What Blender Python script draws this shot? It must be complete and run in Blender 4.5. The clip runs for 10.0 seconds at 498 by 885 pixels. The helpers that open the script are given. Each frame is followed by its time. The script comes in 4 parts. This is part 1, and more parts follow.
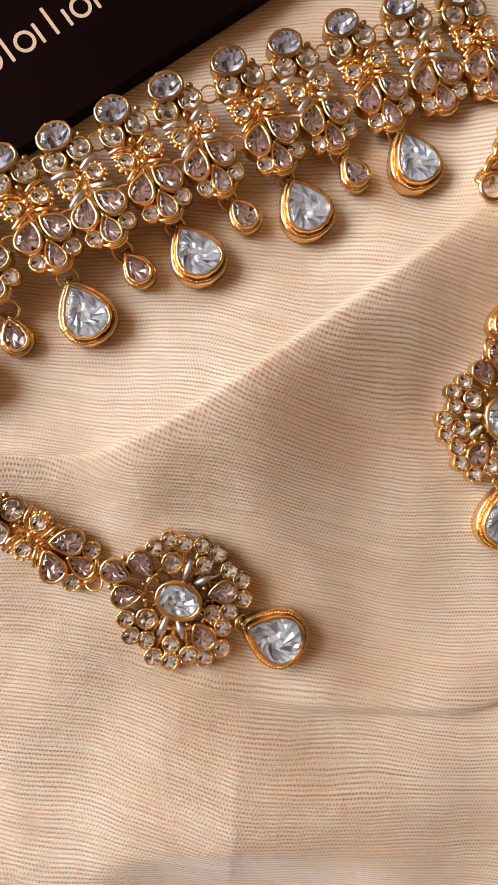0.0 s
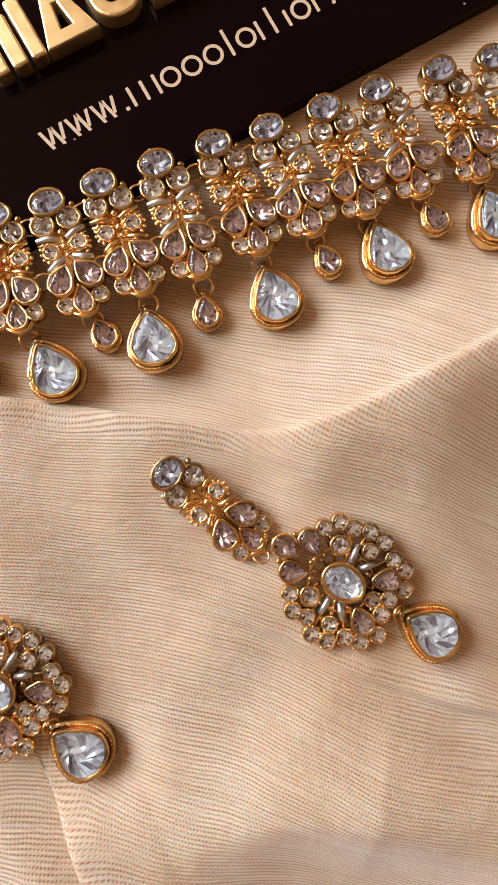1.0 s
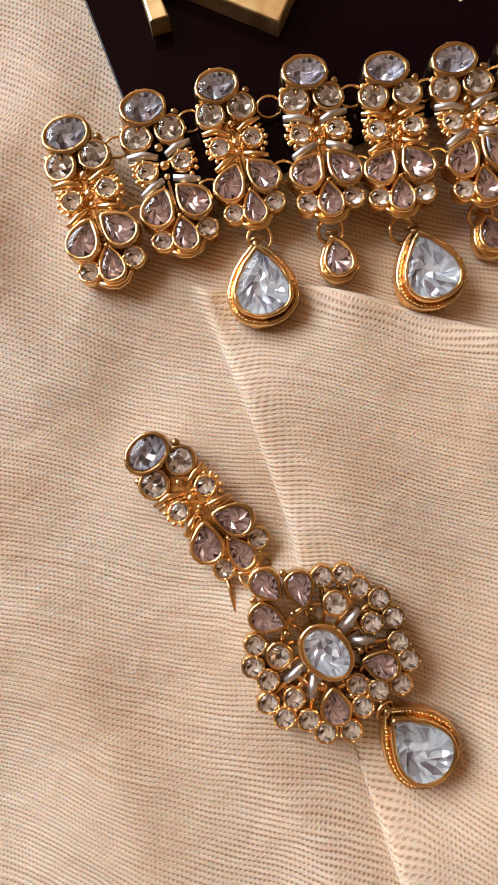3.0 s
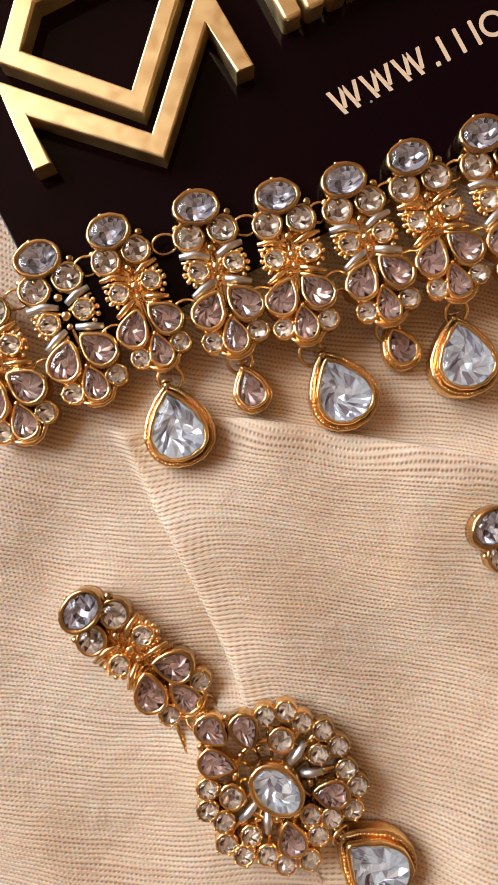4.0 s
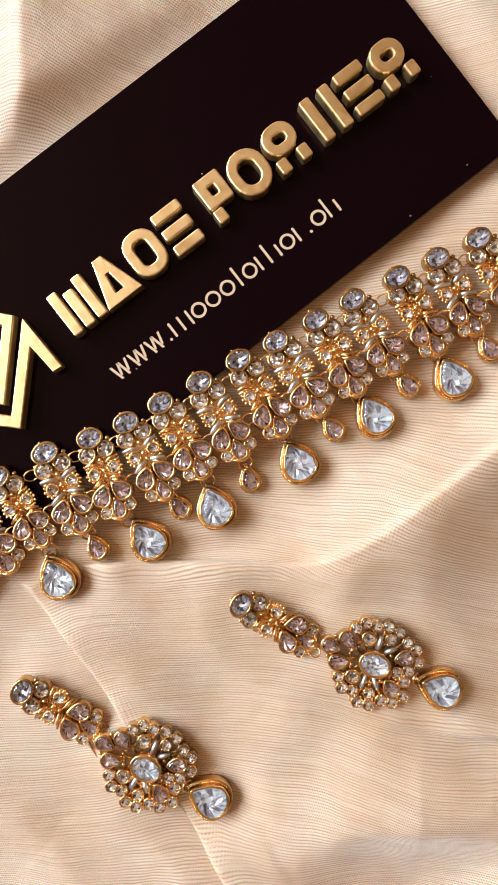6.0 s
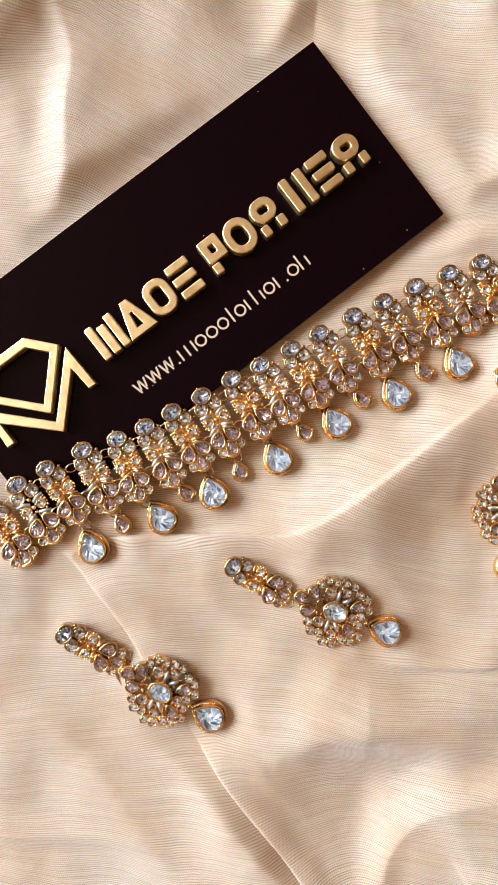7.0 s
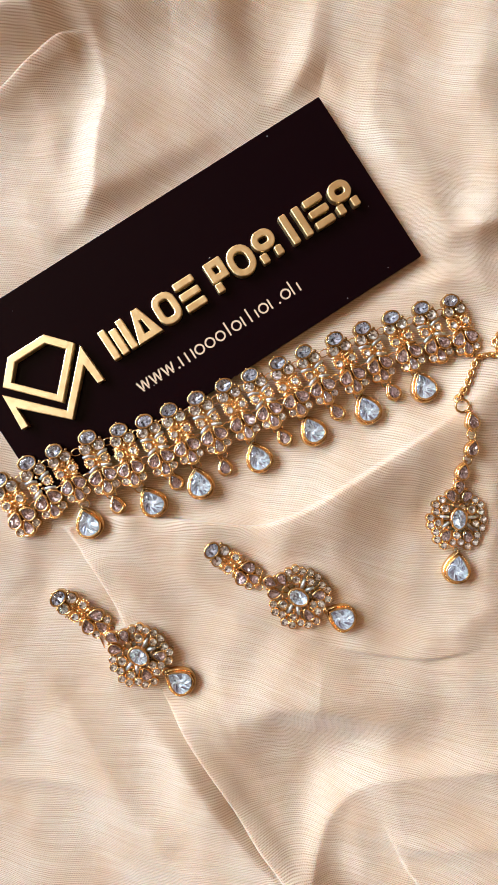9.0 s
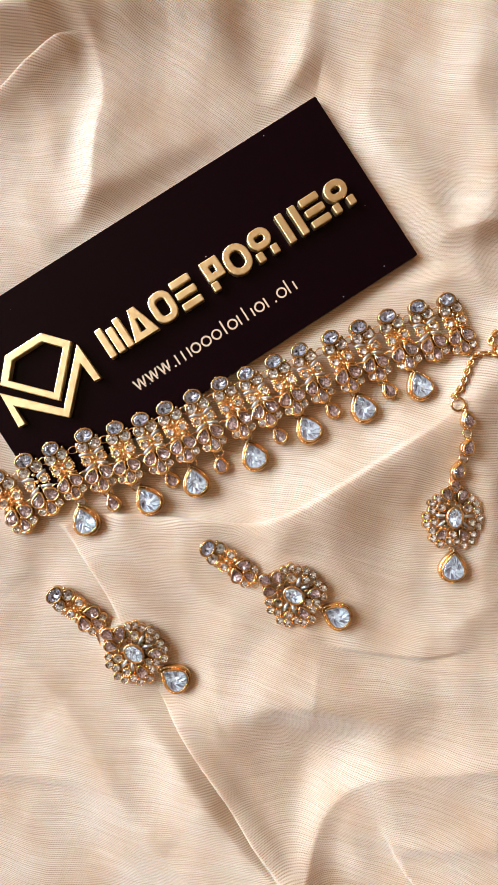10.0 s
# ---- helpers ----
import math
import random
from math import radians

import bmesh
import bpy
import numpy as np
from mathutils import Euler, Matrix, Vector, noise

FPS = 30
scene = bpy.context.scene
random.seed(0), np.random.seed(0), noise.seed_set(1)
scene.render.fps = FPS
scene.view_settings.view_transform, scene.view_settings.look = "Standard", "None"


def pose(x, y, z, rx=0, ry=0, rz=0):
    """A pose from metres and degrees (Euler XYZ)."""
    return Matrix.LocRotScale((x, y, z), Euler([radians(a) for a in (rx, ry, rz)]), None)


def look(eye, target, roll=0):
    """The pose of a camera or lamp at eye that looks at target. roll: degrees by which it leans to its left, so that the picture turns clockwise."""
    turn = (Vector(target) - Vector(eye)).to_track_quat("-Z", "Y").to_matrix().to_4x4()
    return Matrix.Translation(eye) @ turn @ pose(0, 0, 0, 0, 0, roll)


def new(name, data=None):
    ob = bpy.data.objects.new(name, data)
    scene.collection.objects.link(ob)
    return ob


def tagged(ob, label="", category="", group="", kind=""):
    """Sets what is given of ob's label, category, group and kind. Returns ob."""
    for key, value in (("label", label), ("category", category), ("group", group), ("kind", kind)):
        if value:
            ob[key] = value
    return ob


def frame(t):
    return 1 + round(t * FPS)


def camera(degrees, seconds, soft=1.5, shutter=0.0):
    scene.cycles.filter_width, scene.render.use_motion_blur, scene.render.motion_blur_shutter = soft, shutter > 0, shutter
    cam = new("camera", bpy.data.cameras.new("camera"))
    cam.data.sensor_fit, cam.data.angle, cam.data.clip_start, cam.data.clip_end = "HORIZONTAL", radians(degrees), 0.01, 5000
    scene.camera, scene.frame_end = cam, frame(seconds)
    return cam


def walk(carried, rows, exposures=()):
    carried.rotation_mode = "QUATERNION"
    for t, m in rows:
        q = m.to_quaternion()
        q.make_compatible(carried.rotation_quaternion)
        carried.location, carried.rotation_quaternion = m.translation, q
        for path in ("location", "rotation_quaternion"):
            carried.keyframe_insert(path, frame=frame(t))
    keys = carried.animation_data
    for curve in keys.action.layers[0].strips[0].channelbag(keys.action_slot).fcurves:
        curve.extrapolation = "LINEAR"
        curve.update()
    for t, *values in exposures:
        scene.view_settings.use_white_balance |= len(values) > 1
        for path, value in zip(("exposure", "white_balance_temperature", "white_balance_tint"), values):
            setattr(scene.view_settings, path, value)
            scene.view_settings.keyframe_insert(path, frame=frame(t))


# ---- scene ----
cam = camera(50.0, 10.0)
ROWS = [
    (0.0, -0.01974, 0.00056, 0.11181, 2.085, -4.852, 2.959),
    (0.5, -0.03573, -0.00462, 0.11207, 2.485, -2.884, 5.925),
    (1.0, -0.04774, -0.00782, 0.11286, 2.943, -2.100, 9.482),
    (1.5, -0.06546, -0.01639, 0.11138, 3.495, -1.299, 13.005),
    (2.0, -0.08442, -0.02611, 0.10255, 3.515, 0.877, 16.310),
    (2.5, -0.09748, -0.03287, 0.09458, 3.440, 1.362, 18.374),
    (2.7, -0.10028, -0.03519, 0.09061, 3.408, 1.466, 18.605),
    (3.8, -0.10196, -0.01388, 0.08981, 1.815, -1.188, 13.299),
    (4.0, -0.09801, -0.00735, 0.09150, 1.552, -0.126, 11.668),
    (4.5, -0.07594, 0.01410, 0.10579, 1.188, 0.866, 7.786),
    (5.0, -0.06037, 0.02638, 0.11757, 0.279, 0.253, 4.486),
    (5.5, -0.05412, 0.03182, 0.13195, -0.001, 0.220, 2.347),
    (5.7, -0.05618, 0.03425, 0.14002, -0.246, 0.017, 1.803),
    (6.8, -0.06183, 0.03398, 0.19294, -0.090, -1.299, 1.305),
    (7.0, -0.05921, 0.03397, 0.19897, -0.096, -1.294, 1.572),
    (7.5, -0.05756, 0.03371, 0.21100, 0.119, -1.238, 2.684),
    (8.0, -0.05455, 0.03334, 0.21950, 0.249, -1.145, 4.155),
    (8.5, -0.05247, 0.03206, 0.22408, 0.491, -0.935, 5.403),
    (9.0, -0.05537, 0.03194, 0.22468, 0.443, -1.711, 6.125),
    (9.5, -0.05342, 0.03095, 0.22442, 0.701, -1.340, 6.296),
    (10.0, -0.05170, 0.03096, 0.22526, 0.607, -1.224, 6.242),
]
walk(cam, [(t, pose(x, y, z, rx, ry, rz)) for t, x, y, z, rx, ry, rz in ROWS],
     [(0, 0.02, 6000, 10), (2.7, -0.02, 5900, 10), (5.0, 0.22, 6050, 10), (7.0, 0.33, 5350, 4), (10, 0.33, 5350, 4)])

# ---- light: a window in the west wall of a small room ----
ROOM = (-2.6, 2.2, -2.4, 2.6, 2.9)  # x0, x1, y0, y1, height
WINDOW = (-0.45, 2.25, 0.6, 2.5)  # y0, y1, z0, z1
world = bpy.data.worlds.new("world")
scene.world = world
world.use_nodes = True
sky = world.node_tree.nodes.new("ShaderNodeTexSky")
sky.sky_type, sky.sun_disc, sky.sun_elevation, sky.sun_rotation = "NISHITA", False, radians(38), radians(100)
world.node_tree.links.new(sky.outputs[0], world.node_tree.nodes["Background"].inputs[0])
world.node_tree.nodes["Background"].inputs[1].default_value = 0.08
lamp = bpy.data.lights.new("window_light", "AREA")
lamp.shape, lamp.size, lamp.size_y, lamp.energy, lamp.color = "RECTANGLE", 2.7, 1.9, 225, (0.92, 0.97, 1.0)
window_light = new("window_light", lamp)
window_light.matrix_world = look((ROOM[0] - 0.02, 0.90, 1.55), (1.0, 0.90, 1.55))


# ---- materials ----
def material(name):
    m = bpy.data.materials.new(name)
    m.use_nodes = True
    nt = m.node_tree
    return m, nt, nt.nodes["Principled BSDF"]


def node(nt, kind, **values):
    n = nt.nodes.new(kind)
    for key, value in values.items():
        if key in n.inputs:
            n.inputs[key].default_value = value
    return n


def sums(nt, op, a, b=0.0, clamp=False):
    n = nt.nodes.new("ShaderNodeMath")
    n.operation, n.use_clamp = op, clamp
    for i, v in enumerate((a, b)):
        if isinstance(v, (int, float)):
            n.inputs[i].default_value = v
        else:
            nt.links.new(v, n.inputs[i])
    return n.outputs[0]


def mixed(nt, factor, a, b):
    n = nt.nodes.new("ShaderNodeMix")
    n.data_type = "RGBA"
    for slot, v in ((0, factor), (6, a), (7, b)):
        if isinstance(v, (int, float, tuple)):
            n.inputs[slot].default_value = v
        else:
            nt.links.new(v, n.inputs[slot])
    return n.outputs[2]


def metal(name, colour, rough, wear, scale=900.0, dark=0.6, bump=0.15):
    """A metal with stains and fine scratches."""
    m, nt, bsdf = material(name)
    bsdf.inputs["Metallic"].default_value = 1.0
    place = nt.nodes.new("ShaderNodeTexCoord").outputs["Object"]
    fine, broad = node(nt, "ShaderNodeTexNoise", Scale=scale, Detail=4.0), node(nt, "ShaderNodeTexNoise", Scale=scale / 7, Detail=2.0)
    for n in (fine, broad):
        nt.links.new(place, n.inputs["Vector"])
    stain = sums(nt, "MULTIPLY", sums(nt, "SUBTRACT", broad.outputs[0], 0.42, True), wear * 5, True)
    nt.links.new(mixed(nt, stain, (*colour, 1), (*[c * dark for c in colour], 1)), bsdf.inputs["Base Color"])
    nt.links.new(sums(nt, "ADD", sums(nt, "MULTIPLY", fine.outputs[0], rough), rough * 0.5), bsdf.inputs["Roughness"])
    b = node(nt, "ShaderNodeBump", Strength=bump, Distance=0.0002)
    nt.links.new(fine.outputs[0], b.inputs["Height"])
    nt.links.new(b.outputs[0], bsdf.inputs["Normal"])
    return m


GOLD = metal("antique_gold", (1.0, 0.65, 0.28), 0.22, 0.8, 900.0, 0.42, 0.4)
GOLD_POLISHED = metal("polished_gold", (0.93, 0.68, 0.33), 0.42, 0.15, 500.0, 0.85, 0.03)
SILVER = metal("oxidised_silver", (0.70, 0.68, 0.68), 0.4, 0.5)


def glass(name, colour, ior):
    m, nt, bsdf = material(name)
    bsdf.inputs["Base Color"].default_value = (*colour, 1)
    bsdf.inputs["Roughness"].default_value = 0.0
    bsdf.inputs["IOR"].default_value = ior
    bsdf.inputs["Transmission Weight"].default_value = 1.0
    return m


def foil(name, colour, shine, dark):
    m, nt, bsdf = material(name)
    bsdf.inputs["Metallic"].default_value = shine
    bsdf.inputs["Roughness"].default_value = 0.12
    # sparkle put into the colour: each facet is toned bright or dark at random
    facet_glint = nt.nodes.new("ShaderNodeNewGeometry").outputs["Random Per Island"]
    nt.links.new(mixed(nt, sums(nt, "POWER", facet_glint, 1.5), (*colour, 1), (*dark, 1)), bsdf.inputs["Base Color"])
    return m


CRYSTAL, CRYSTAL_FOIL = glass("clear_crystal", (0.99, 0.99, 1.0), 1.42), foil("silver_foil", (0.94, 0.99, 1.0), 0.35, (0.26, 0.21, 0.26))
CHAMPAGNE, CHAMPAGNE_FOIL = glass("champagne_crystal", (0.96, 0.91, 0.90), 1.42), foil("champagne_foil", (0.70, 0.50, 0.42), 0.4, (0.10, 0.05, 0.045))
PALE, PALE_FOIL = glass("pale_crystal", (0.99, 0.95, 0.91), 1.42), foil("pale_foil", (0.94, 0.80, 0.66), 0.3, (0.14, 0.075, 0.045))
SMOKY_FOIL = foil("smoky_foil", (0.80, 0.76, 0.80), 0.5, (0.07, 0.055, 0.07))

m, nt, bsdf = material("black_acrylic")
BLACK = m
bsdf.inputs["Base Color"].default_value = (0.005, 0.0012, 0.002, 1)
place = nt.nodes.new("ShaderNodeTexCoord").outputs["Object"]
n = node(nt, "ShaderNodeTexNoise", Scale=30.0, Detail=5.0)
nt.links.new(place, n.inputs["Vector"])
nt.links.new(sums(nt, "ADD", sums(nt, "MULTIPLY", n.outputs[0], 0.08), 0.02), bsdf.inputs["Roughness"])
bsdf.inputs["Specular IOR Level"].default_value = 0.065
specks = node(nt, "ShaderNodeTexVoronoi", Scale=140.0)
nt.links.new(place, specks.inputs["Vector"])
pick = node(nt, "ShaderNodeTexNoise", Scale=55.0)
nt.links.new(place, pick.inputs["Vector"])
dust = sums(nt, "MULTIPLY", sums(nt, "LESS_THAN", specks.outputs["Distance"], 0.035), sums(nt, "GREATER_THAN", pick.outputs[0], 0.55))
nt.links.new(mixed(nt, dust, (0.005, 0.0012, 0.002, 1), (0.25, 0.23, 0.21, 1)), bsdf.inputs["Base Color"])

m, nt, bsdf = material("printed_gold")
PRINT = m
bsdf.inputs["Roughness"].default_value = 0.45
place = nt.nodes.new("ShaderNodeTexCoord").outputs["Object"]
n = node(nt, "ShaderNodeTexNoise", Scale=700.0, Detail=3.0)
nt.links.new(place, n.inputs["Vector"])
nt.links.new(mixed(nt, n.outputs[0], (0.62, 0.43, 0.27, 1), (0.75, 0.55, 0.36, 1)), bsdf.inputs["Base Color"])

# Sheer ribbed cloth: rows of small open stitches between denser threads; the UV map is in millimetres.
m, nt, bsdf = material("ribbed_chiffon")
CLOTH = m
uv = nt.nodes.new("ShaderNodeUVMap").outputs[0]
wobble = node(nt, "ShaderNodeTexNoise", Scale=0.06, Detail=3.0)
nt.links.new(uv, wobble.inputs["Vector"])
split = nt.nodes.new("ShaderNodeSeparateXYZ")
nt.links.new(uv, split.inputs[0])
u, v = split.outputs[0], sums(nt, "ADD", split.outputs[1], sums(nt, "MULTIPLY", wobble.outputs[0], 2.2))
ROW, STITCH = 0.84, 0.68
rows_at = sums(nt, "DIVIDE", v, ROW)
row = sums(nt, "ABSOLUTE", sums(nt, "SUBTRACT", sums(nt, "FRACT", rows_at), 0.5))
gap = sums(nt, "SUBTRACT", 1.0, sums(nt, "MULTIPLY", row, 3.0), True)
shift = sums(nt, "MULTIPLY", sums(nt, "FLOOR", rows_at), 0.5)
stitch = sums(nt, "ABSOLUTE", sums(nt, "SUBTRACT", sums(nt, "FRACT", sums(nt, "ADD", sums(nt, "DIVIDE", u, STITCH), shift)), 0.5))
hole = sums(nt, "MULTIPLY", gap, sums(nt, "ADD", sums(nt, "MULTIPLY", sums(nt, "SUBTRACT", 0.5, stitch), 2.0), 0.2), True)
# the sheer cloth lies double: the under layer's rows show through, turned a little and drifting against the upper ones
drift = node(nt, "ShaderNodeTexNoise", Scale=0.022, Detail=2.0)
nt.links.new(uv, drift.inputs["Vector"])
v2 = sums(nt, "ADD", sums(nt, "ADD", sums(nt, "MULTIPLY", split.outputs[1], 1.04), sums(nt, "MULTIPLY", u, 0.07)), sums(nt, "MULTIPLY", drift.outputs[0], 9.0))
rows_under = sums(nt, "DIVIDE", v2, ROW)
gap_under = sums(nt, "SUBTRACT", 1.0, sums(nt, "MULTIPLY", sums(nt, "ABSOLUTE", sums(nt, "SUBTRACT", sums(nt, "FRACT", rows_under), 0.5)), 3.2), True)
u2 = sums(nt, "SUBTRACT", sums(nt, "MULTIPLY", u, 1.02), sums(nt, "MULTIPLY", split.outputs[1], 0.07))
stitch_under = sums(nt, "ABSOLUTE", sums(nt, "SUBTRACT", sums(nt, "FRACT", sums(nt, "ADD", sums(nt, "DIVIDE", u2, STITCH), sums(nt, "MULTIPLY", sums(nt, "FLOOR", rows_under), 0.5))), 0.5))
under = sums(nt, "MULTIPLY", gap_under, sums(nt, "ADD", sums(nt, "MULTIPLY", sums(nt, "SUBTRACT", 0.5, stitch_under), 1.6), 0.3), True)
thread = node(nt, "ShaderNodeTexNoise", Scale=2.6, Detail=4.0)
weft = sums(nt, "SINE", sums(nt, "MULTIPLY", u, 2 * math.pi / 0.34))
warp = sums(nt, "SINE", sums(nt, "MULTIPLY", v, 2 * math.pi / 0.28))
mesh_tone = sums(nt, "ADD", sums(nt, "MULTIPLY", sums(nt, "MULTIPLY", weft, warp), 0.5), 0.5, True)
nt.links.new(uv, thread.inputs["Vector"])
patch = node(nt, "ShaderNodeTexNoise", Scale=0.035, Detail=4.0)
nt.links.new(uv, patch.inputs["Vector"])
blotch = sums(nt, "ADD", sums(nt, "MULTIPLY", sums(nt, "SUBTRACT", patch.outputs[0], 0.5), 2.6), 0.55, True)
stretch = nt.nodes.new("ShaderNodeCombineXYZ")
nt.links.new(sums(nt, "MULTIPLY", u, 0.035), stretch.inputs[0])
nt.links.new(sums(nt, "MULTIPLY", v, 0.9), stretch.inputs[1])
slub = node(nt, "ShaderNodeTexNoise", Scale=1.0, Detail=4.0)
nt.links.new(stretch.outputs[0], slub.inputs["Vector"])
streak = sums(nt, "ADD", sums(nt, "MULTIPLY", sums(nt, "SUBTRACT", slub.outputs[0], 0.5), 2.4), 0.5, True)
amount = sums(nt, "MULTIPLY", hole, sums(nt, "ADD", sums(nt, "MULTIPLY", patch.outputs[0], 0.5), sums(nt, "MULTIPLY", streak, 0.6)), True)
ground_tone = mixed(nt, blotch, (0.74, 0.55, 0.37, 1), (0.93, 0.83, 0.66, 1))
ground_tone = mixed(nt, sums(nt, "MULTIPLY", streak, 0.28), ground_tone, (0.62, 0.39, 0.21, 1))
ground_tone = mixed(nt, sums(nt, "MULTIPLY", thread.outputs[0], 0.35), ground_tone, (0.66, 0.42, 0.24, 1))
ground_tone = mixed(nt, sums(nt, "MULTIPLY", mesh_tone, 0.5), ground_tone, (0.42, 0.25, 0.15, 1))
ground_tone = mixed(nt, sums(nt, "MULTIPLY", under, 0.40), ground_tone, (0.40, 0.21, 0.10, 1))
nt.links.new(mixed(nt, sums(nt, "MULTIPLY", amount, 1.3, True), ground_tone, (0.28, 0.14, 0.065, 1)), bsdf.inputs["Base Color"])
bsdf.inputs["Roughness"].default_value = 0.62
bsdf.inputs["Subsurface Weight"].default_value = 0.35
bsdf.inputs["Subsurface Radius"].default_value = (1.0, 0.45, 0.2)
bsdf.inputs["Subsurface Scale"].default_value = 0.004
bsdf.inputs["Sheen Weight"].default_value = 0.4
bsdf.inputs["Sheen Roughness"].default_value = 0.4
crinkle = node(nt, "ShaderNodeTexNoise", Scale=0.16, Detail=5.0, Distortion=0.6)
nt.links.new(uv, crinkle.inputs["Vector"])
height = sums(nt, "SUBTRACT", sums(nt, "ADD", sums(nt, "MULTIPLY", thread.outputs[0], 0.5), sums(nt, "ADD", sums(nt, "MULTIPLY", crinkle.outputs[0], 3.4), sums(nt, "MULTIPLY", slub.outputs[0], 0.8))), hole)
b = node(nt, "ShaderNodeBump", Strength=0.5, Distance=0.00025)
nt.links.new(height, b.inputs["Height"])
nt.links.new(b.outputs[0], bsdf.inputs["Normal"])

m, nt, bsdf = material("wall_paint")
PAINT = m
place = nt.nodes.new("ShaderNodeTexCoord").outputs["Object"]
n = node(nt, "ShaderNodeTexNoise", Scale=3.0, Detail=6.0)
nt.links.new(place, n.inputs["Vector"])
# tan picked so that bounced light warms the shaded cloth; no wall is in view
nt.links.new(mixed(nt, n.outputs[0], (0.30, 0.175, 0.08, 1), (0.35, 0.205, 0.10, 1)), bsdf.inputs["Base Color"])
bsdf.inputs["Roughness"].default_value = 0.8
m, nt, bsdf = material("floor_wood")
WOOD = m
place = nt.nodes.new("ShaderNodeTexCoord").outputs["Object"]
n = node(nt, "ShaderNodeTexNoise", Scale=8.0, Detail=6.0)
nt.links.new(place, n.inputs["Vector"])
nt.links.new(mixed(nt, n.outputs[0], (0.20, 0.12, 0.07, 1), (0.34, 0.22, 0.13, 1)), bsdf.inputs["Base Color"])


# ---- mesh helpers; shapes are drawn in millimetres ----
MM = 0.001


class Shape:
    """Collects vertices and faces, each face with a material slot and smoothness."""

    def __init__(self):
        self.verts, self.faces, self.slots, self.smooth = [], [], [], []

    def add(self, verts, faces, slot=0, smooth=True):
        k = len(self.verts)
        self.verts += [tuple(p) for p in verts]
        self.faces += [tuple(k + i for i in f) for f in faces]
        self.slots += [slot] * len(faces)
        self.smooth += [smooth] * len(faces)
        return self

    def loft(self, rings, closed=True, cap0=False, cap1=False, slot=0, smooth=True, loop=False):
        """Skins rings of equal length; closed: each ring is a loop; loop: the last ring joins the first."""
        n, verts, faces = len(rings[0]), [p for r in rings for p in r], []
        count = len(rings)
        for i in range(count if loop else count - 1):
            j = (i + 1) % count
            for k in range(n if closed else n - 1):
                q = (k + 1) % n
                faces.append((i * n + k, i * n + q, j * n + q, j * n + k))
        if cap0:
            faces.append(tuple(reversed(range(n))))
        if cap1:
            faces.append(tuple(range((count - 1) * n, count * n)))
        return self.add(verts, faces, slot, smooth)

    def ball(self, x, y, z, r, flat=1.0, n=8):
        rings = []
        for i in range(1, n // 2 + 1):
            a = math.pi * i / (n // 2 + 1)
            rings.append([(x + r * math.sin(a) * math.cos(2 * math.pi * k / n), y + r * math.sin(a) * math.sin(2 * math.pi * k / n), z - r * flat * math.cos(a)) for k in range(n)])
        return self.loft(rings, cap0=True, cap1=True)

    def tube(self, points, r, n=7, loop=False, ends=True):
        """A round wire along points; r: one radius or one for each point."""
        pts = [Vector(p) for p in points]
        rings, last = [], None
        for i, p in enumerate(pts):
            a = pts[i - 1] if (i or loop) else p
            b2 = pts[(i + 1) % len(pts)] if (i < len(pts) - 1 or loop) else p
            d = (b2 - a).normalized()
            side = d.cross(Vector((0, 0, 1)) if last is None else last)
            if side.length < 1e-6:
                side = d.orthogonal()
            side.normalize()
            up = side.cross(d)
            rad = r if isinstance(r, (int, float)) else r[i]
            rings.append([p + rad * (math.cos(2 * math.pi * k / n) * side + math.sin(2 * math.pi * k / n) * up) for k in range(n)])
            last = up
        return self.loft(rings, loop=loop, cap0=ends and not loop, cap1=ends and not loop)

    def worn(self, amount, seed):
        """Moves the points a little, as in a rough casting."""
        out = []
        for x, y, z in self.verts:
            d = noise.noise_vector((x * 0.8 + 17.3 * seed, y * 0.8, z * 0.8))
            out.append((x + amount * d.x, y + amount * d.y, z + amount * d.z))
        self.verts = out
        return self

    def mesh(self, name, *materials):
        me = bpy.data.meshes.new(name)
        me.from_pydata([(x * MM, y * MM, z * MM) for x, y, z in self.verts], [], self.faces)
        me.polygons.foreach_set("use_smooth", self.smooth)
        me.polygons.foreach_set("material_index", self.slots)
        for mat in materials:
            me.materials.append(mat)
        bm = bmesh.new()
        bm.from_mesh(me)
        bmesh.ops.recalc_face_normals(bm, faces=bm.faces)
        bm.to_mesh(me)
        bm.free()
        me.update()
        return me


def part(name, me, parent, m=None, label=""):
    ob = new(name, me)
    ob.parent = parent
    if m is not None:
        ob.matrix_basis = m
    return tagged(ob, label)


def at(x, y, z=0.0, turn=0.0, tilt=0.0, lean=0.0, size=1.0):
    """A pose in millimetres; turn, tilt and lean in degrees about z, x and y."""
    return Matrix.Translation((x * MM, y * MM, z * MM)) @ Euler((radians(tilt), radians(lean), radians(turn))).to_matrix().to_4x4() @ Matrix.Diagonal((size, size, size, 1))


def oval(rx, ry, n):
    return [(rx * math.cos(2 * math.pi * (k + 0.5) / n), ry * math.sin(2 * math.pi * (k + 0.5) / n)) for k in range(n)]


def drop(width, length, n, sharp=0.9):
    """A pear outline with its tip at the top, centred on its box."""
    out = []
    for k in range(n):
        a = 2 * math.pi * k / n
        out.append((math.sin(a) * abs(math.sin(a / 2)) ** sharp, math.cos(a)))
    wide = max(p[0] for p in out)
    return [(-x / wide * width / 2, y * length / 2) for x, y in out]


def grown(outline, d):
    """The outline moved outwards by d."""
    n, out = len(outline), []
    for i in range(n):
        a, p, b2 = Vector(outline[i - 1]), Vector(outline[i]), Vector(outline[(i + 1) % n])
        t = (b2 - a).normalized()
        out.append((p.x + d * t.y, p.y - d * t.x))
    return out


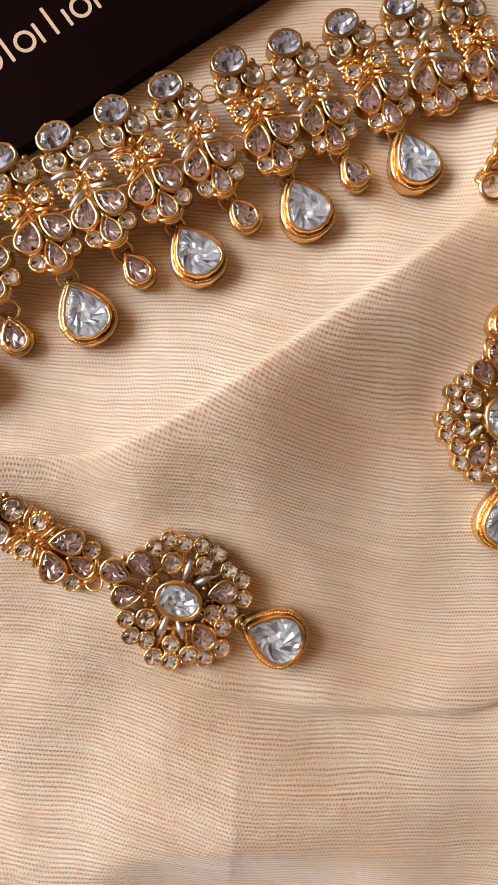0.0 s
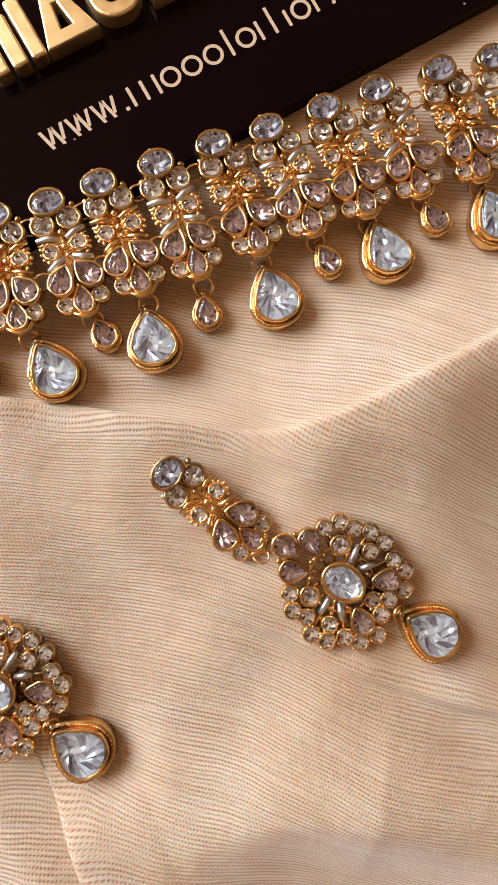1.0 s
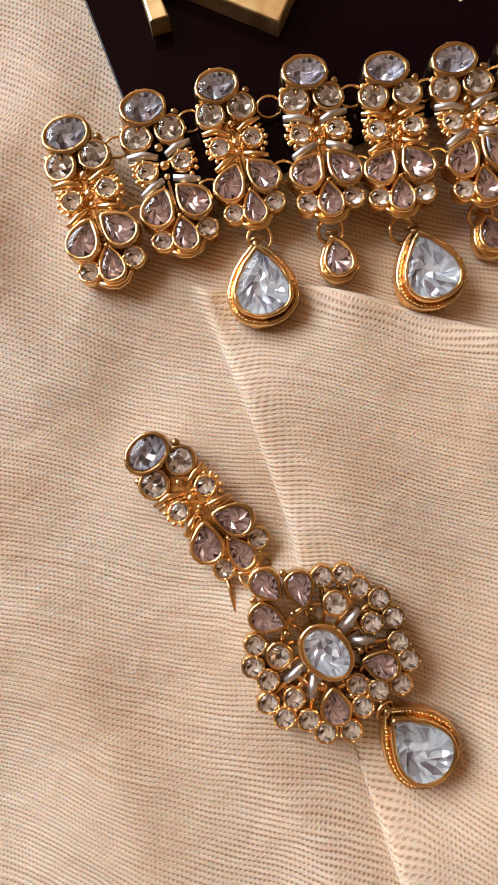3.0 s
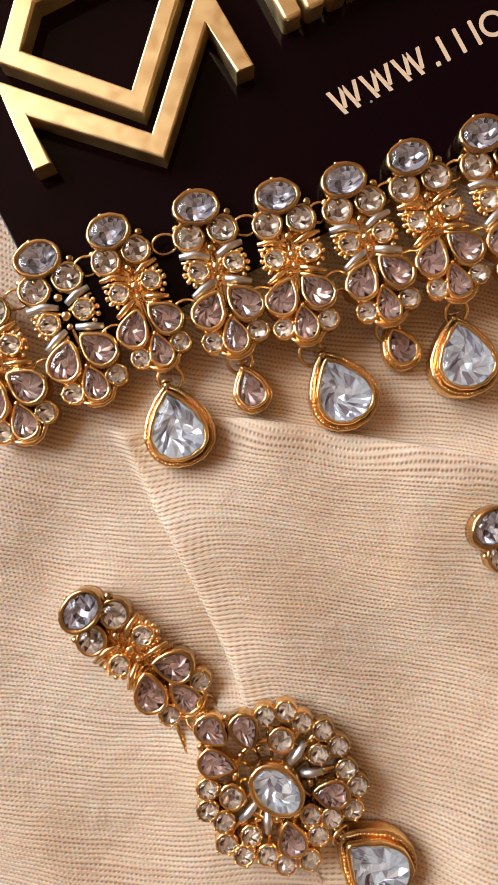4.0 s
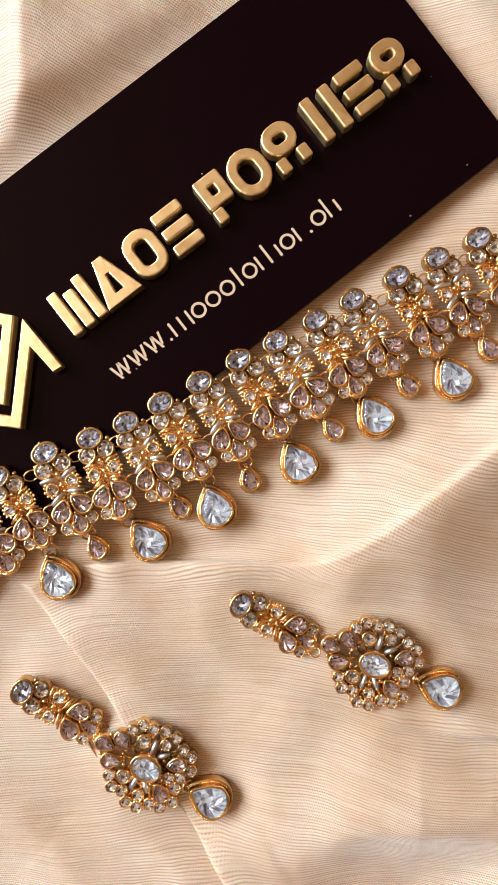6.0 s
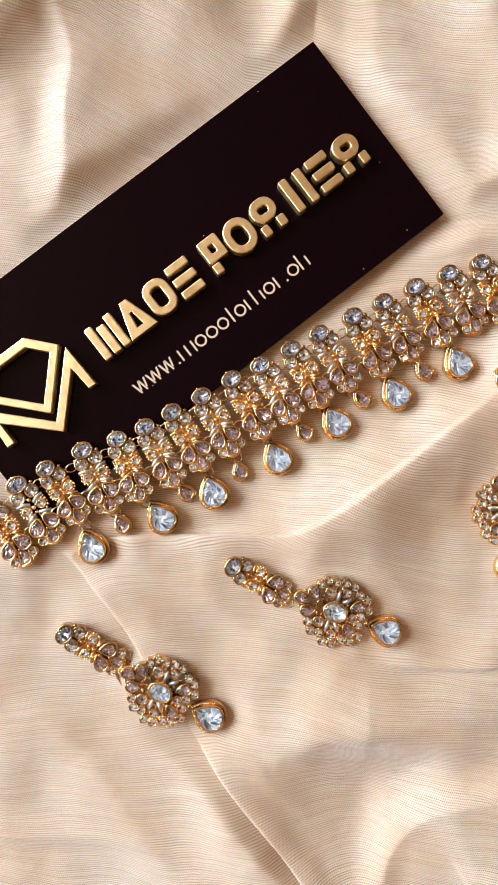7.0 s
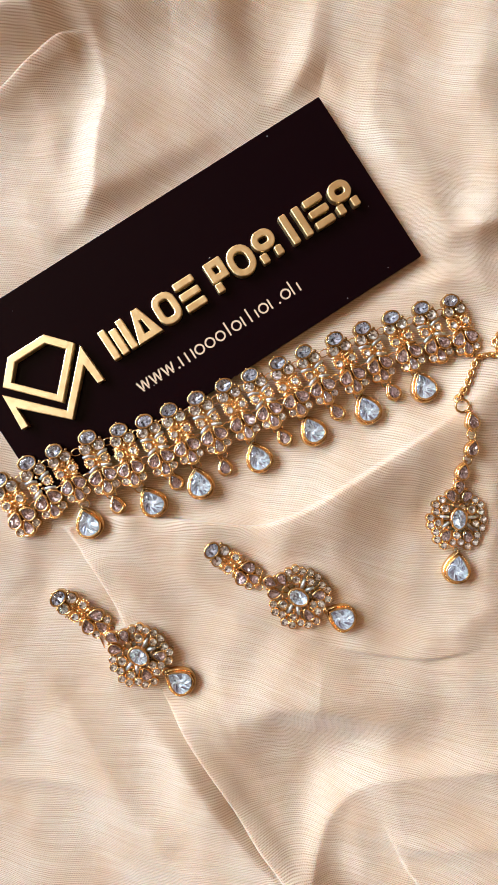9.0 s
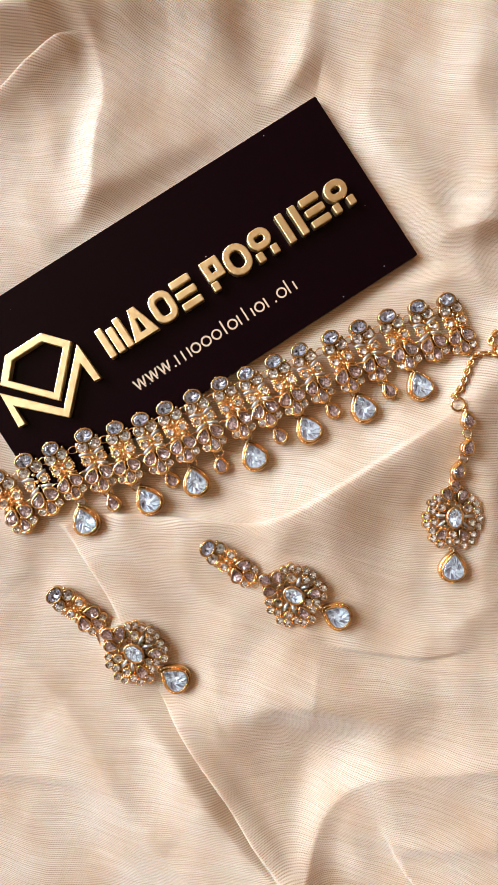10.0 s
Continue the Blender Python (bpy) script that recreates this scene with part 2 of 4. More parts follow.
def ring_at(outline, z, turn=0.0, x=0.0, y=0.0):
    c, s = math.cos(radians(turn)), math.sin(radians(turn))
    return [(x + c * a - s * b2, y + s * a + c * b2, z) for a, b2 in outline]


def bezel(sh, outline, z0, z1, wall, x=0.0, y=0.0, turn=0.0):
    """A metal cup with a rounded rim round a stone's outline."""
    lip = min(0.32, 0.13 * max(p[0] for p in outline))
    steps = [(wall * 0.7, z0), (wall, z0 + 0.25), (wall, z1 - 0.35), (wall * 0.75, z1 - 0.08), (wall * 0.4, z1), (0.0, z1 - 0.12), (-lip, z1 - 0.4), (-lip, z1 - 0.9)]
    sh.loft([ring_at(grown(outline, d), z, turn, x, y) for d, z in steps], cap0=True)
    base = [ring_at(grown(outline, -0.02), z0 + 0.35, turn, x, y)]
    return sh.add(base[0], [tuple(range(len(base[0])))])


def stone_mesh(name, outline, crown, deep, table, top, back, seed=0, cushion=False):
    """A foil-backed cut stone: a clear crown with a flat table over foil facets with painted sparkle. Its girdle lies
    at z = 0.
    """
    rng = random.Random(seed)
    sh, n = Shape(), len(outline)

    def ring(scale, z, twist=False):
        pts = outline if not twist else [((outline[i][0] + outline[(i + 1) % n][0]) / 2, (outline[i][1] + outline[(i + 1) % n][1]) / 2) for i in range(n)]
        return [(x * scale, y * scale, z) for x, y in pts]

    # crown: kite and triangle facets, then the table
    low, mid, high = ring(1.0, 0.0), ring(0.86, crown * 0.6, True), ring(table, crown)
    verts, faces = low + mid + high, []
    for i in range(n):
        j = (i + 1) % n
        faces += [(i, j, n + i), (n + i, j, n + j), (n + i, n + j, 2 * n + j), (n + i, 2 * n + j, 2 * n + i)]
    faces.append(tuple(range(2 * n, 3 * n)))
    sh.add(verts, faces, 0, cushion)
    # pavilion: rows of part-mirror facets, glints in their colour, closing on an off-centre point
    m2 = max(5, n * 2 // 3)
    ox, oy = rng.uniform(-0.10, 0.10), rng.uniform(-0.10, 0.10)
    w, l = max(p[0] for p in outline), max(p[1] for p in outline)

    def inner(scale, depth, count, shift, zig):
        pts = []
        for i in range(count):
            p = outline[int((i + shift) * n / count) % n]
            k = scale * rng.uniform(0.88, 1.12)
            pts.append((p[0] * k + ox * w, p[1] * k + oy * l, -deep * (depth + zig * (-1) ** i) * rng.uniform(0.75, 1.25)))
        return pts

    counts = (n, m2, max(4, n // 4)) if n > 16 else (n, m2)
    scales, depths = ((0.72, 0.44, 0.2), (0.42, 0.74, 0.92)) if n > 16 else ((0.66, 0.30), (0.46, 0.82))
    rows = [low] + [inner(scales[k], depths[k], counts[k], 0.5 if k % 2 == 0 else 0.0, 0.12) for k in range(len(counts))]
    for a, b2 in zip(rows, rows[1:]):
        na, nb = len(a), len(b2)
        for i in range(na):
            j = (i + 1) % na
            k, k2 = i * nb // na, (i + 1) * nb // na % nb
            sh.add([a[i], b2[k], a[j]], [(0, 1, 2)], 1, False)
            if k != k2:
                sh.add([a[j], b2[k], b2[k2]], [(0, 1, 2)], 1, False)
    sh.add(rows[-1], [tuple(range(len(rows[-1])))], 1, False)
    sh_mesh = bpy.data.meshes.new(name)
    sh_mesh.from_pydata([(x * MM, y * MM, z * MM) for x, y, z in sh.verts], [], sh.faces)
    sh_mesh.polygons.foreach_set("use_smooth", sh.smooth)
    sh_mesh.polygons.foreach_set("material_index", sh.slots)
    sh_mesh.materials.append(top)
    sh_mesh.materials.append(back)
    return sh_mesh


def box(x0, x1, y0, y1, z0, z1):
    return ([(x, y, z) for z in (z0, z1) for x, y in ((x0, y0), (x1, y0), (x1, y1), (x0, y1))],
            [(3, 2, 1, 0), (4, 5, 6, 7), (0, 1, 5, 4), (1, 2, 6, 5), (2, 3, 7, 6), (3, 0, 4, 7)])


# ---- the unseen room that closes the place and tints the fill light ----
def wall(name, boxes, mat, label):
    sh = Shape()
    for bx in boxes:
        verts, faces = box(*[c * 1000 for c in bx])
        sh.add(verts, faces, 0, False)
    return tagged(new(name, sh.mesh(name, mat)), label, "wall" if "wall" in name else name, kind="structure")


X0, X1, Y0, Y1, TOP = ROOM
wall("floor", [(X0 - 0.2, X1 + 0.2, Y0 - 0.2, Y1 + 0.2, -0.1, 0.0)], WOOD, "plain brown wooden floor under the cloth")
wall("ceiling", [(X0 - 0.2, X1 + 0.2, Y0 - 0.2, Y1 + 0.2, TOP, TOP + 0.1)], PAINT, "plain tan painted ceiling")
wall("wall_east", [(X1, X1 + 0.2, Y0, Y1, 0, TOP)], PAINT, "plain tan painted wall")
wall("wall_north", [(X0 - 0.2, X1 + 0.2, Y1, Y1 + 0.2, 0, TOP)], PAINT, "plain tan painted wall")
wall("wall_south", [(X0 - 0.2, X1 + 0.2, Y0 - 0.2, Y0, 0, TOP)], PAINT, "plain tan painted wall")
wall("wall_west", [(X0 - 0.2, X0, Y0, WINDOW[0], 0, TOP), (X0 - 0.2, X0, WINDOW[1], Y1, 0, TOP),
                   (X0 - 0.2, X0, WINDOW[0], WINDOW[1], 0, WINDOW[2]), (X0 - 0.2, X0, WINDOW[0], WINDOW[1], WINDOW[3], TOP)], PAINT,
     "plain tan painted wall with a window opening")

# ---- the cloth ----
# Folds: crest line in millimetres, height at its start, middle and end, width on the left and on the right of its way.
FOLDS = [
    # the first two crests are added out of view, tilting cloth to the window to brighten it
    (((70, -200), (72, -130), (85, -60)), (12.0, 11.0, 4.0), 55.0, 60.0),
    (((75, 110), (80, 180), (85, 260)), (1.0, 6.0, 8.0), 45.0, 60.0),
    (((4, -112), (22, -115), (42, -114), (62, -110)), (0.2, 1.8, 1.4), 6.0, 4.0),
    (((-1, -121), (20, -130), (40, -136), (62, -138)), (0.2, 2.2, 1.8), 7.0, 5.0),
    (((-150, -112), (-114, -110), (-92, -112)), (1.2, 1.6, 0.2), 7.0, 4.0),
    (((-20, -52), (8, -60), (40, -62)), (0.2, 1.4, 0.6), 7.0, 5.0),
    (((-75, -8), (-46, -3), (-33, 1.5), (-18, 10), (11, 33), (34, 53), (62, 82)), (0.5, 8.0, 8.0), 16.0, 24.0),
    (((-100, -64), (-76, -84), (-58, -101), (-40, -118), (-23, -132), (-8, -143)), (3.0, 14.0, 17.0), 11.0, 30.0),
    (((-58, -74), (-42, -88), (-24, -106), (-10, -128)), (1.0, 3.0, 2.0), 14.0, 12.0),
    (((-8, -138), (-2, -112), (8, -98), (20, -92), (38, -88), (75, -79), (120, -70)), (7.0, 10.0, 9.0), 9.0, 400.0),
    (((-46, -80), (-36, -73), (-21, -67), (0, -67), (28, -71), (70, -72)), (2.0, 10.0, 4.0), 20.0, 12.0),
    (((-45, -46), (-15, -55), (15, -59), (45, -53), (90, -48)), (0.5, 2.6, 3.2), 12.0, 22.0),
    (((-230, 158), (-176, 181), (-159, 189), (-142, 196), (-125, 201), (-100, 207)), (16.0, 19.0, 8.0), 30.0, 14.0),
    (((-127, 190), (-121, 170), (-122, 153), (-122, 135), (-118, 104)), (4.0, 7.5, 4.0), 30.0, 8.0),
    (((-92, 245), (-82, 205), (-86, 168)), (4.5, 5.0, 1.5), 18.0, 22.0),
    (((-38, 240), (-41, 204), (-43, 187), (-49, 168)), (3.5, 4.2, 1.5), 15.0, 9.0),
    (((-8, 245), (-12, 202), (-12, 174), (-4, 145), (4, 130)), (2.0, 3.6, 3.0), 18.0, 12.0),
    (((34, 250), (30, 200), (36, 165)), (3.0, 3.0, 1.0), 16.0, 14.0),
    (((10, 121), (24, 129), (35, 133), (49, 137), (75, 146)), (1.5, 6.0, 6.0), 15.0, 6.0),
    (((-6, 103), (10, 110), (27, 111), (41, 109), (58, 102)), (0.4, 3.2, 3.0), 8.0, 7.0),
    (((-170, -52), (-135, -62), (-112, -78), (-101, -92), (-87, -110), (-72, -125), (-50, -143)), (2.0, 4.5, 4.0), 12.0, 20.0),
    (((56, 34), (49, 5), (54, -22)), (1.0, 4.0, 1.0), 9.0, 14.0),
    (((66, -17), (48, -30), (26, -45)), (0.5, 2.5, 0.5), 12.0, 8.0),
    (((-84, -17), (-73, -20), (-62, -27), (-46, -38), (-30, -43.5), (-10, -47)), (0.5, 1.6, 1.0), 14.0, 6.0),
    (((-190, 0), (-160, -12), (-135, -36)), (4.0, 5.0, 1.0), 10.0, 14.0),
]
# Crisp folds where one layer lies over the other: line, height, overhang, side of the upper layer (1: left of its way), share over which it starts, reach.
LIPS = [
    (((-6, -143), (-26, -124), (-41, -107), (-58, -88), (-73, -68), (-81, -57), (-88.6, -46), (-95.6, -35.7), (-108, -20), (-119.6, -8.7), (-120.4, -7.7), (-119.2, -7.2), (-104.6, -3.3), (-88, -1.6), (-64, -1.0), (-46, -0.6), (-35, 2.5), (-20, 12), (9, 35), (32, 55), (50, 76)), 4.2, 2.3, -1, 0.06, 30.0),
    (((56, -40), (45, -43), (31, -46), (8, -46), (-15, -43), (-32, -39), (-52, -32)), 2.2, 0.7, -1, 0.3, 30.0),
    (((-185, 150), (-172, 158), (-163, 164), (-151, 176), (-140, 185), (-130, 190)), 4.0, 1.6, -1, 0.1, 9.0),
]


def smooth_line(points, per=9):
    pts = [np.array(p, float) for p in points]
    pts = [2 * pts[0] - pts[1]] + pts + [2 * pts[-1] - pts[-2]]
    out = []
    for i in range(1, len(pts) - 2):
        for k in range(per):
            t = k / per
            a, b2, c, d = pts[i - 1:i + 3]
            out.append(0.5 * (2 * b2 + (c - a) * t + (2 * a - 5 * b2 + 4 * c - d) * t * t + (3 * b2 - a - 3 * c + d) * t ** 3))
    return np.array(out + [pts[-2]])


APEX = (-120.4, -7.7)  # the upper layer's corner lies flat
LIP_LINES = [(smooth_line(line), *rest) for line, *rest in LIPS]
FOLD_LINES = [(smooth_line(line), amps, wl, wr) for line, amps, wl, wr in FOLDS]
WAVES = [(random.Random(5 + i).uniform(-1, 1), random.Random(50 + i).uniform(-1, 1), random.Random(90 + i).uniform(0, 6.28)) for i in range(14)]
BOARD_TURN = math.degrees(math.atan2(0.6325, 0.7746))
BOARD_AT, BOARD_SIZE, BOARD_Z = (-128.7, 2.6), (184.0, 78.2), (3.2, 6.2)


# x, y, reach, level
PADS = [(-109, -40.5, 8, 5.6), (-83.9, -54.8, 10, 7.6), (-66.9, -63.7, 5, 6.2), (-50.3, -15.1, 8, 6.6), (-23.0, -25.1, 10, 8.0), (-4.8, -31.8, 5, 7.2), (39.2, 12.3, 10, 5.8), (41.4, -7.8, 5, 5.8),
        (-109.9, -5.0, 4, 4.6), (-85.7, 6.0, 4, 3.4), (-67.2, 15.2, 4, 3.0), (-44.5, 28.9, 4, 3.0), (-23.7, 41.6, 4, 3.2), (-2.1, 53.2, 4, 3.4), (20.0, 64.6, 4, 4.2)]


def crease_table():
    """Soft wrinkles on a 4 mm grid, from 600 mm west and south of the origin."""
    out = np.zeros((300, 300))
    for j in range(300):
        for i in range(300):
            x, y = -600 + 4 * i, -600 + 4 * j
            wx = x + 14 * noise.noise((x * 0.02, y * 0.02, 7.0))
            wy = y + 14 * noise.noise((x * 0.02, y * 0.02, 3.0))
            broad = noise.noise((wx * 0.016 + wy * 0.006, wy * 0.011 - wx * 0.004, 1.0))
            ridge = 1 - math.hypot(noise.noise((wx * 0.030 + wy * 0.012, wy * 0.016 - wx * 0.008, 5.0)), 0.06) * 2
            fine = noise.noise((wx * 0.07, wy * 0.045, 9.0))
            out[j, i] = 1.5 * broad + 1.7 * ridge * (0.5 + broad) + 0.9 * fine
    return out


CREASES = crease_table()


def blend_weights(t):
    return (1 - t) ** 3 / 6, (3 * t ** 3 - 6 * t * t + 4) / 6, (-3 * t ** 3 + 3 * t * t + 3 * t + 1) / 6, t ** 3 / 6


def nearest(line, x, y):
    """Distance to a line, its sign (1: left), the share of the way along it, and the direction there."""
    best, sd, along = np.full(x.shape, 1e9), np.zeros(x.shape), np.zeros(x.shape)
    tx, ty = np.zeros(x.shape), np.zeros(x.shape)
    n = len(line) - 1
    for i in range(n):
        ax, ay = line[i]
        dx, dy = line[i + 1] - line[i]
        ll = dx * dx + dy * dy
        t = np.clip(((x - ax) * dx + (y - ay) * dy) / ll, 0, 1)
        ex, ey = x - ax - t * dx, y - ay - t * dy
        d2 = ex * ex + ey * ey
        side = (dx * ey - dy * ex) / np.sqrt(ll * np.maximum(d2, 1e-9))
        near = (d2 < best * (1 - 1e-7)) | ((d2 <= best * (1 + 1e-7)) & (np.abs(side) > np.abs(sd)))
        best, sd, along = np.where(near, d2, best), np.where(near, side, sd), np.where(near, (i + t) / n, along)
        tx, ty = np.where(near, dx / math.sqrt(ll), tx), np.where(near, dy / math.sqrt(ll), ty)
    return np.sqrt(best), sd, along, tx, ty


def ends(along, start):
    k = np.clip(np.minimum(along / start, (1 - along) / 0.22), 0, 1)
    return k * k * (3 - 2 * k)


def cloth_height(x, y):
    """Height in millimetres of the cloth over a place or an array of places."""
    x, y = np.asarray(x, float), np.asarray(y, float)
    h = np.full(x.shape, 2.6)
    for line, amps, wl, wr in FOLD_LINES:
        d, sd, along = nearest(line, x, y)[:3]
        amp = np.interp(along, (0, 0.5, 1), amps)
        q = d / (wr + (wl - wr) * (0.5 + 0.5 * sd))
        h = h + amp * np.exp(-np.sqrt(q * q + 0.05) * 0.75 - 0.5 * q * q) * 1.2
    for line, high, over, side, start, reach in LIP_LINES:
        d, sd, along = nearest(line, x, y)[:3]
        inside = -d * sd * side
        rise = np.clip((0.6 - inside) / 2.4, 0, 1)
        h = h + high * ends(along, start) * rise * rise * (3 - 2 * rise) * np.exp(-np.clip(-inside - 2, 0, None) / reach) * np.where(np.abs(sd) > 0.3, 1.0, np.abs(sd) / 0.3)
    for i, (a, b2, c) in enumerate(WAVES):
        f = 0.03 + 0.009 * i
        h = h + 0.30 / (1 + 0.25 * i) * np.sin(f * (a * x + b2 * y) + c + 0.6 * np.sin(0.021 * (b2 * x - a * y) + c))
    # small creases, read from the table
    fx, fy = np.clip((x + 600) / 4.0, 1, 296.99), np.clip((y + 600) / 4.0, 1, 296.99)
    ix, iy = fx.astype(int), fy.astype(int)
    wx, wy = blend_weights(fx - ix), blend_weights(fy - iy)
    for b2 in range(4):
        for a in range(4):
            h = h + CREASES[iy + b2 - 1, ix + a - 1] * wx[a] * wy[b2]
    # pressed flat under the board
    c, s = 0.7746, 0.6325
    lx, ly = (x - BOARD_AT[0]) * c + (y - BOARD_AT[1]) * s, -(x - BOARD_AT[0]) * s + (y - BOARD_AT[1]) * c
    out = np.maximum(np.maximum(-lx, lx - BOARD_SIZE[0]), np.maximum(-ly, ly - BOARD_SIZE[1]))
    k = np.clip((out - 1.0) / 45.0, 0, 1)
    k = k * k * (3 - 2 * k)
    cap = 2.9 + 30 * k
    h = -1.2 * np.logaddexp(-h / 1.2, -cap / 1.2)
    # pressed to an even height where the heavy pieces lie
    for px, py, reach, level in PADS:
        d = np.hypot(x - px, y - py) - reach
        near = np.abs(d) < 60
        w = np.where(near, np.exp(-np.clip(d, 0, None) ** 2 / 60.0), 0)
        h = h + (level - h) * w
    return np.maximum(h, 0.4)


def build_cloth():
    def axis(a, b2, step, far, n):
        inner = np.arange(a, b2 + step / 2, step)
        outer = np.linspace(0, 1, n + 1)[1:] ** 2 * far
        return np.concatenate([(a - outer)[::-1], inner, b2 + outer])

    xs, ys = axis(-200, 95, 0.6, 330, 30), axis(-180, 255, 0.6, 330, 30)
    gx, gy = np.meshgrid(xs, ys)
    gz = cloth_height(gx, gy)
    sx, sy = gx.copy(), gy.copy()
    for line, high, over, side, start, reach in LIP_LINES:
        d, sd, along, tx, ty = nearest(line, gx, gy)
        inside = d * sd * side
        bump = np.exp(-((inside - 1.4) / 1.7) ** 2) * over * ends(along, start)
        bump = bump * np.clip(np.hypot(gx - APEX[0], gy - APEX[1]) / 12.0 - 0.2, 0, 1)
        sx, sy = sx + ty * side * bump, sy - tx * side * bump
    nx, ny = len(xs), len(ys)
    verts = np.stack([sx, sy, gz], -1).reshape(-1, 3) * MM
    idx = np.arange(nx * ny).reshape(ny, nx)
    faces = np.stack([idx[:-1, :-1], idx[:-1, 1:], idx[1:, 1:], idx[1:, :-1]], -1).reshape(-1, 4)
    me = bpy.data.meshes.new("cloth")
    me.vertices.add(len(verts))
    me.vertices.foreach_set("co", verts.ravel())
    me.loops.add(faces.size)
    me.loops.foreach_set("vertex_index", faces.ravel().astype(np.int32))
    me.polygons.add(len(faces))
    me.polygons.foreach_set("loop_start", np.arange(0, faces.size, 4, dtype=np.int32))
    me.update(calc_edges=True)
    me.polygons.foreach_set("use_smooth", np.ones(len(faces), bool))
    # the weave runs with the cloth: its rows bend over the folds
    c, s = math.cos(radians(-3)), math.sin(radians(-3))
    uu, vv = c * gx + s * gy + 0.3 * gz, -s * gx + c * gy + 0.18 * gz
    vv = vv + 0.24 * np.minimum(gy - 4, 0) + 4.5 * np.sin(0.026 * gx + 0.018 * gy + 1.0) + 3.0 * np.sin(0.041 * gx - 0.03 * gy) + 0.9 * np.sin(0.13 * gx + 0.06 * gy) - 0.10 * np.clip(gx + 110, 0, 90)
    # north of the sign the rows climb west of the steep fold and drop east of it
    knots = (-400, -150, -126, -118, -60, -20, 300)
    lift = np.interp(gx, knots, np.cumsum([0, 0.34 * 250, 0.3 * 24, -0.2 * 8, -0.62 * 58, -0.25 * 40, 0.0]) - 80)
    far = np.clip((gy - 95) / 70, 0, 1)
    vv = vv - lift * far * far * (3 - 2 * far)
    layer = me.uv_layers.new(name="weave")
    both = np.stack([uu, vv], -1).reshape(-1, 2)[faces.ravel()]
    layer.data.foreach_set("uv", both.astype(np.float32).ravel())
    me.materials.append(CLOTH)
    return tagged(new("cloth", me), "beige ribbed chiffon cloth spread in soft folds", "cloth")


build_cloth()

# ---- the black sign with raised gold shapes ----
def slab(sh, outline, z0, z1, bevel, holes=()):
    """A flat raised shape with rounded top edges; one hole at most, of as many points as the outline."""
    steps = [(0, z0), (0, z1 - bevel), (-bevel * 0.3, z1 - bevel * 0.3), (-bevel, z1)]
    if holes:
        hole = holes[0]
        rings = [ring_at(grown(outline, d), z) for d, z in steps] + [ring_at(grown(hole, -d), z) for d, z in reversed(steps)]
        sh.loft(rings, smooth=False)
    else:
        sh.loft([ring_at(grown(outline, d), z) for d, z in steps], cap0=True, cap1=True, smooth=False)
    return sh


def rounded(x0, x1, y0, y1, r, per=5):
    out = []
    for cx, cy, a in ((x1 - r, y1 - r, 0), (x0 + r, y1 - r, 90), (x0 + r, y0 + r, 180), (x1 - r, y0 + r, 270)):
        for k in range(per + 1):
            b2 = radians(a + 90 * k / per)
            out.append((cx + r * math.cos(b2), cy + r * math.sin(b2)))
    return out


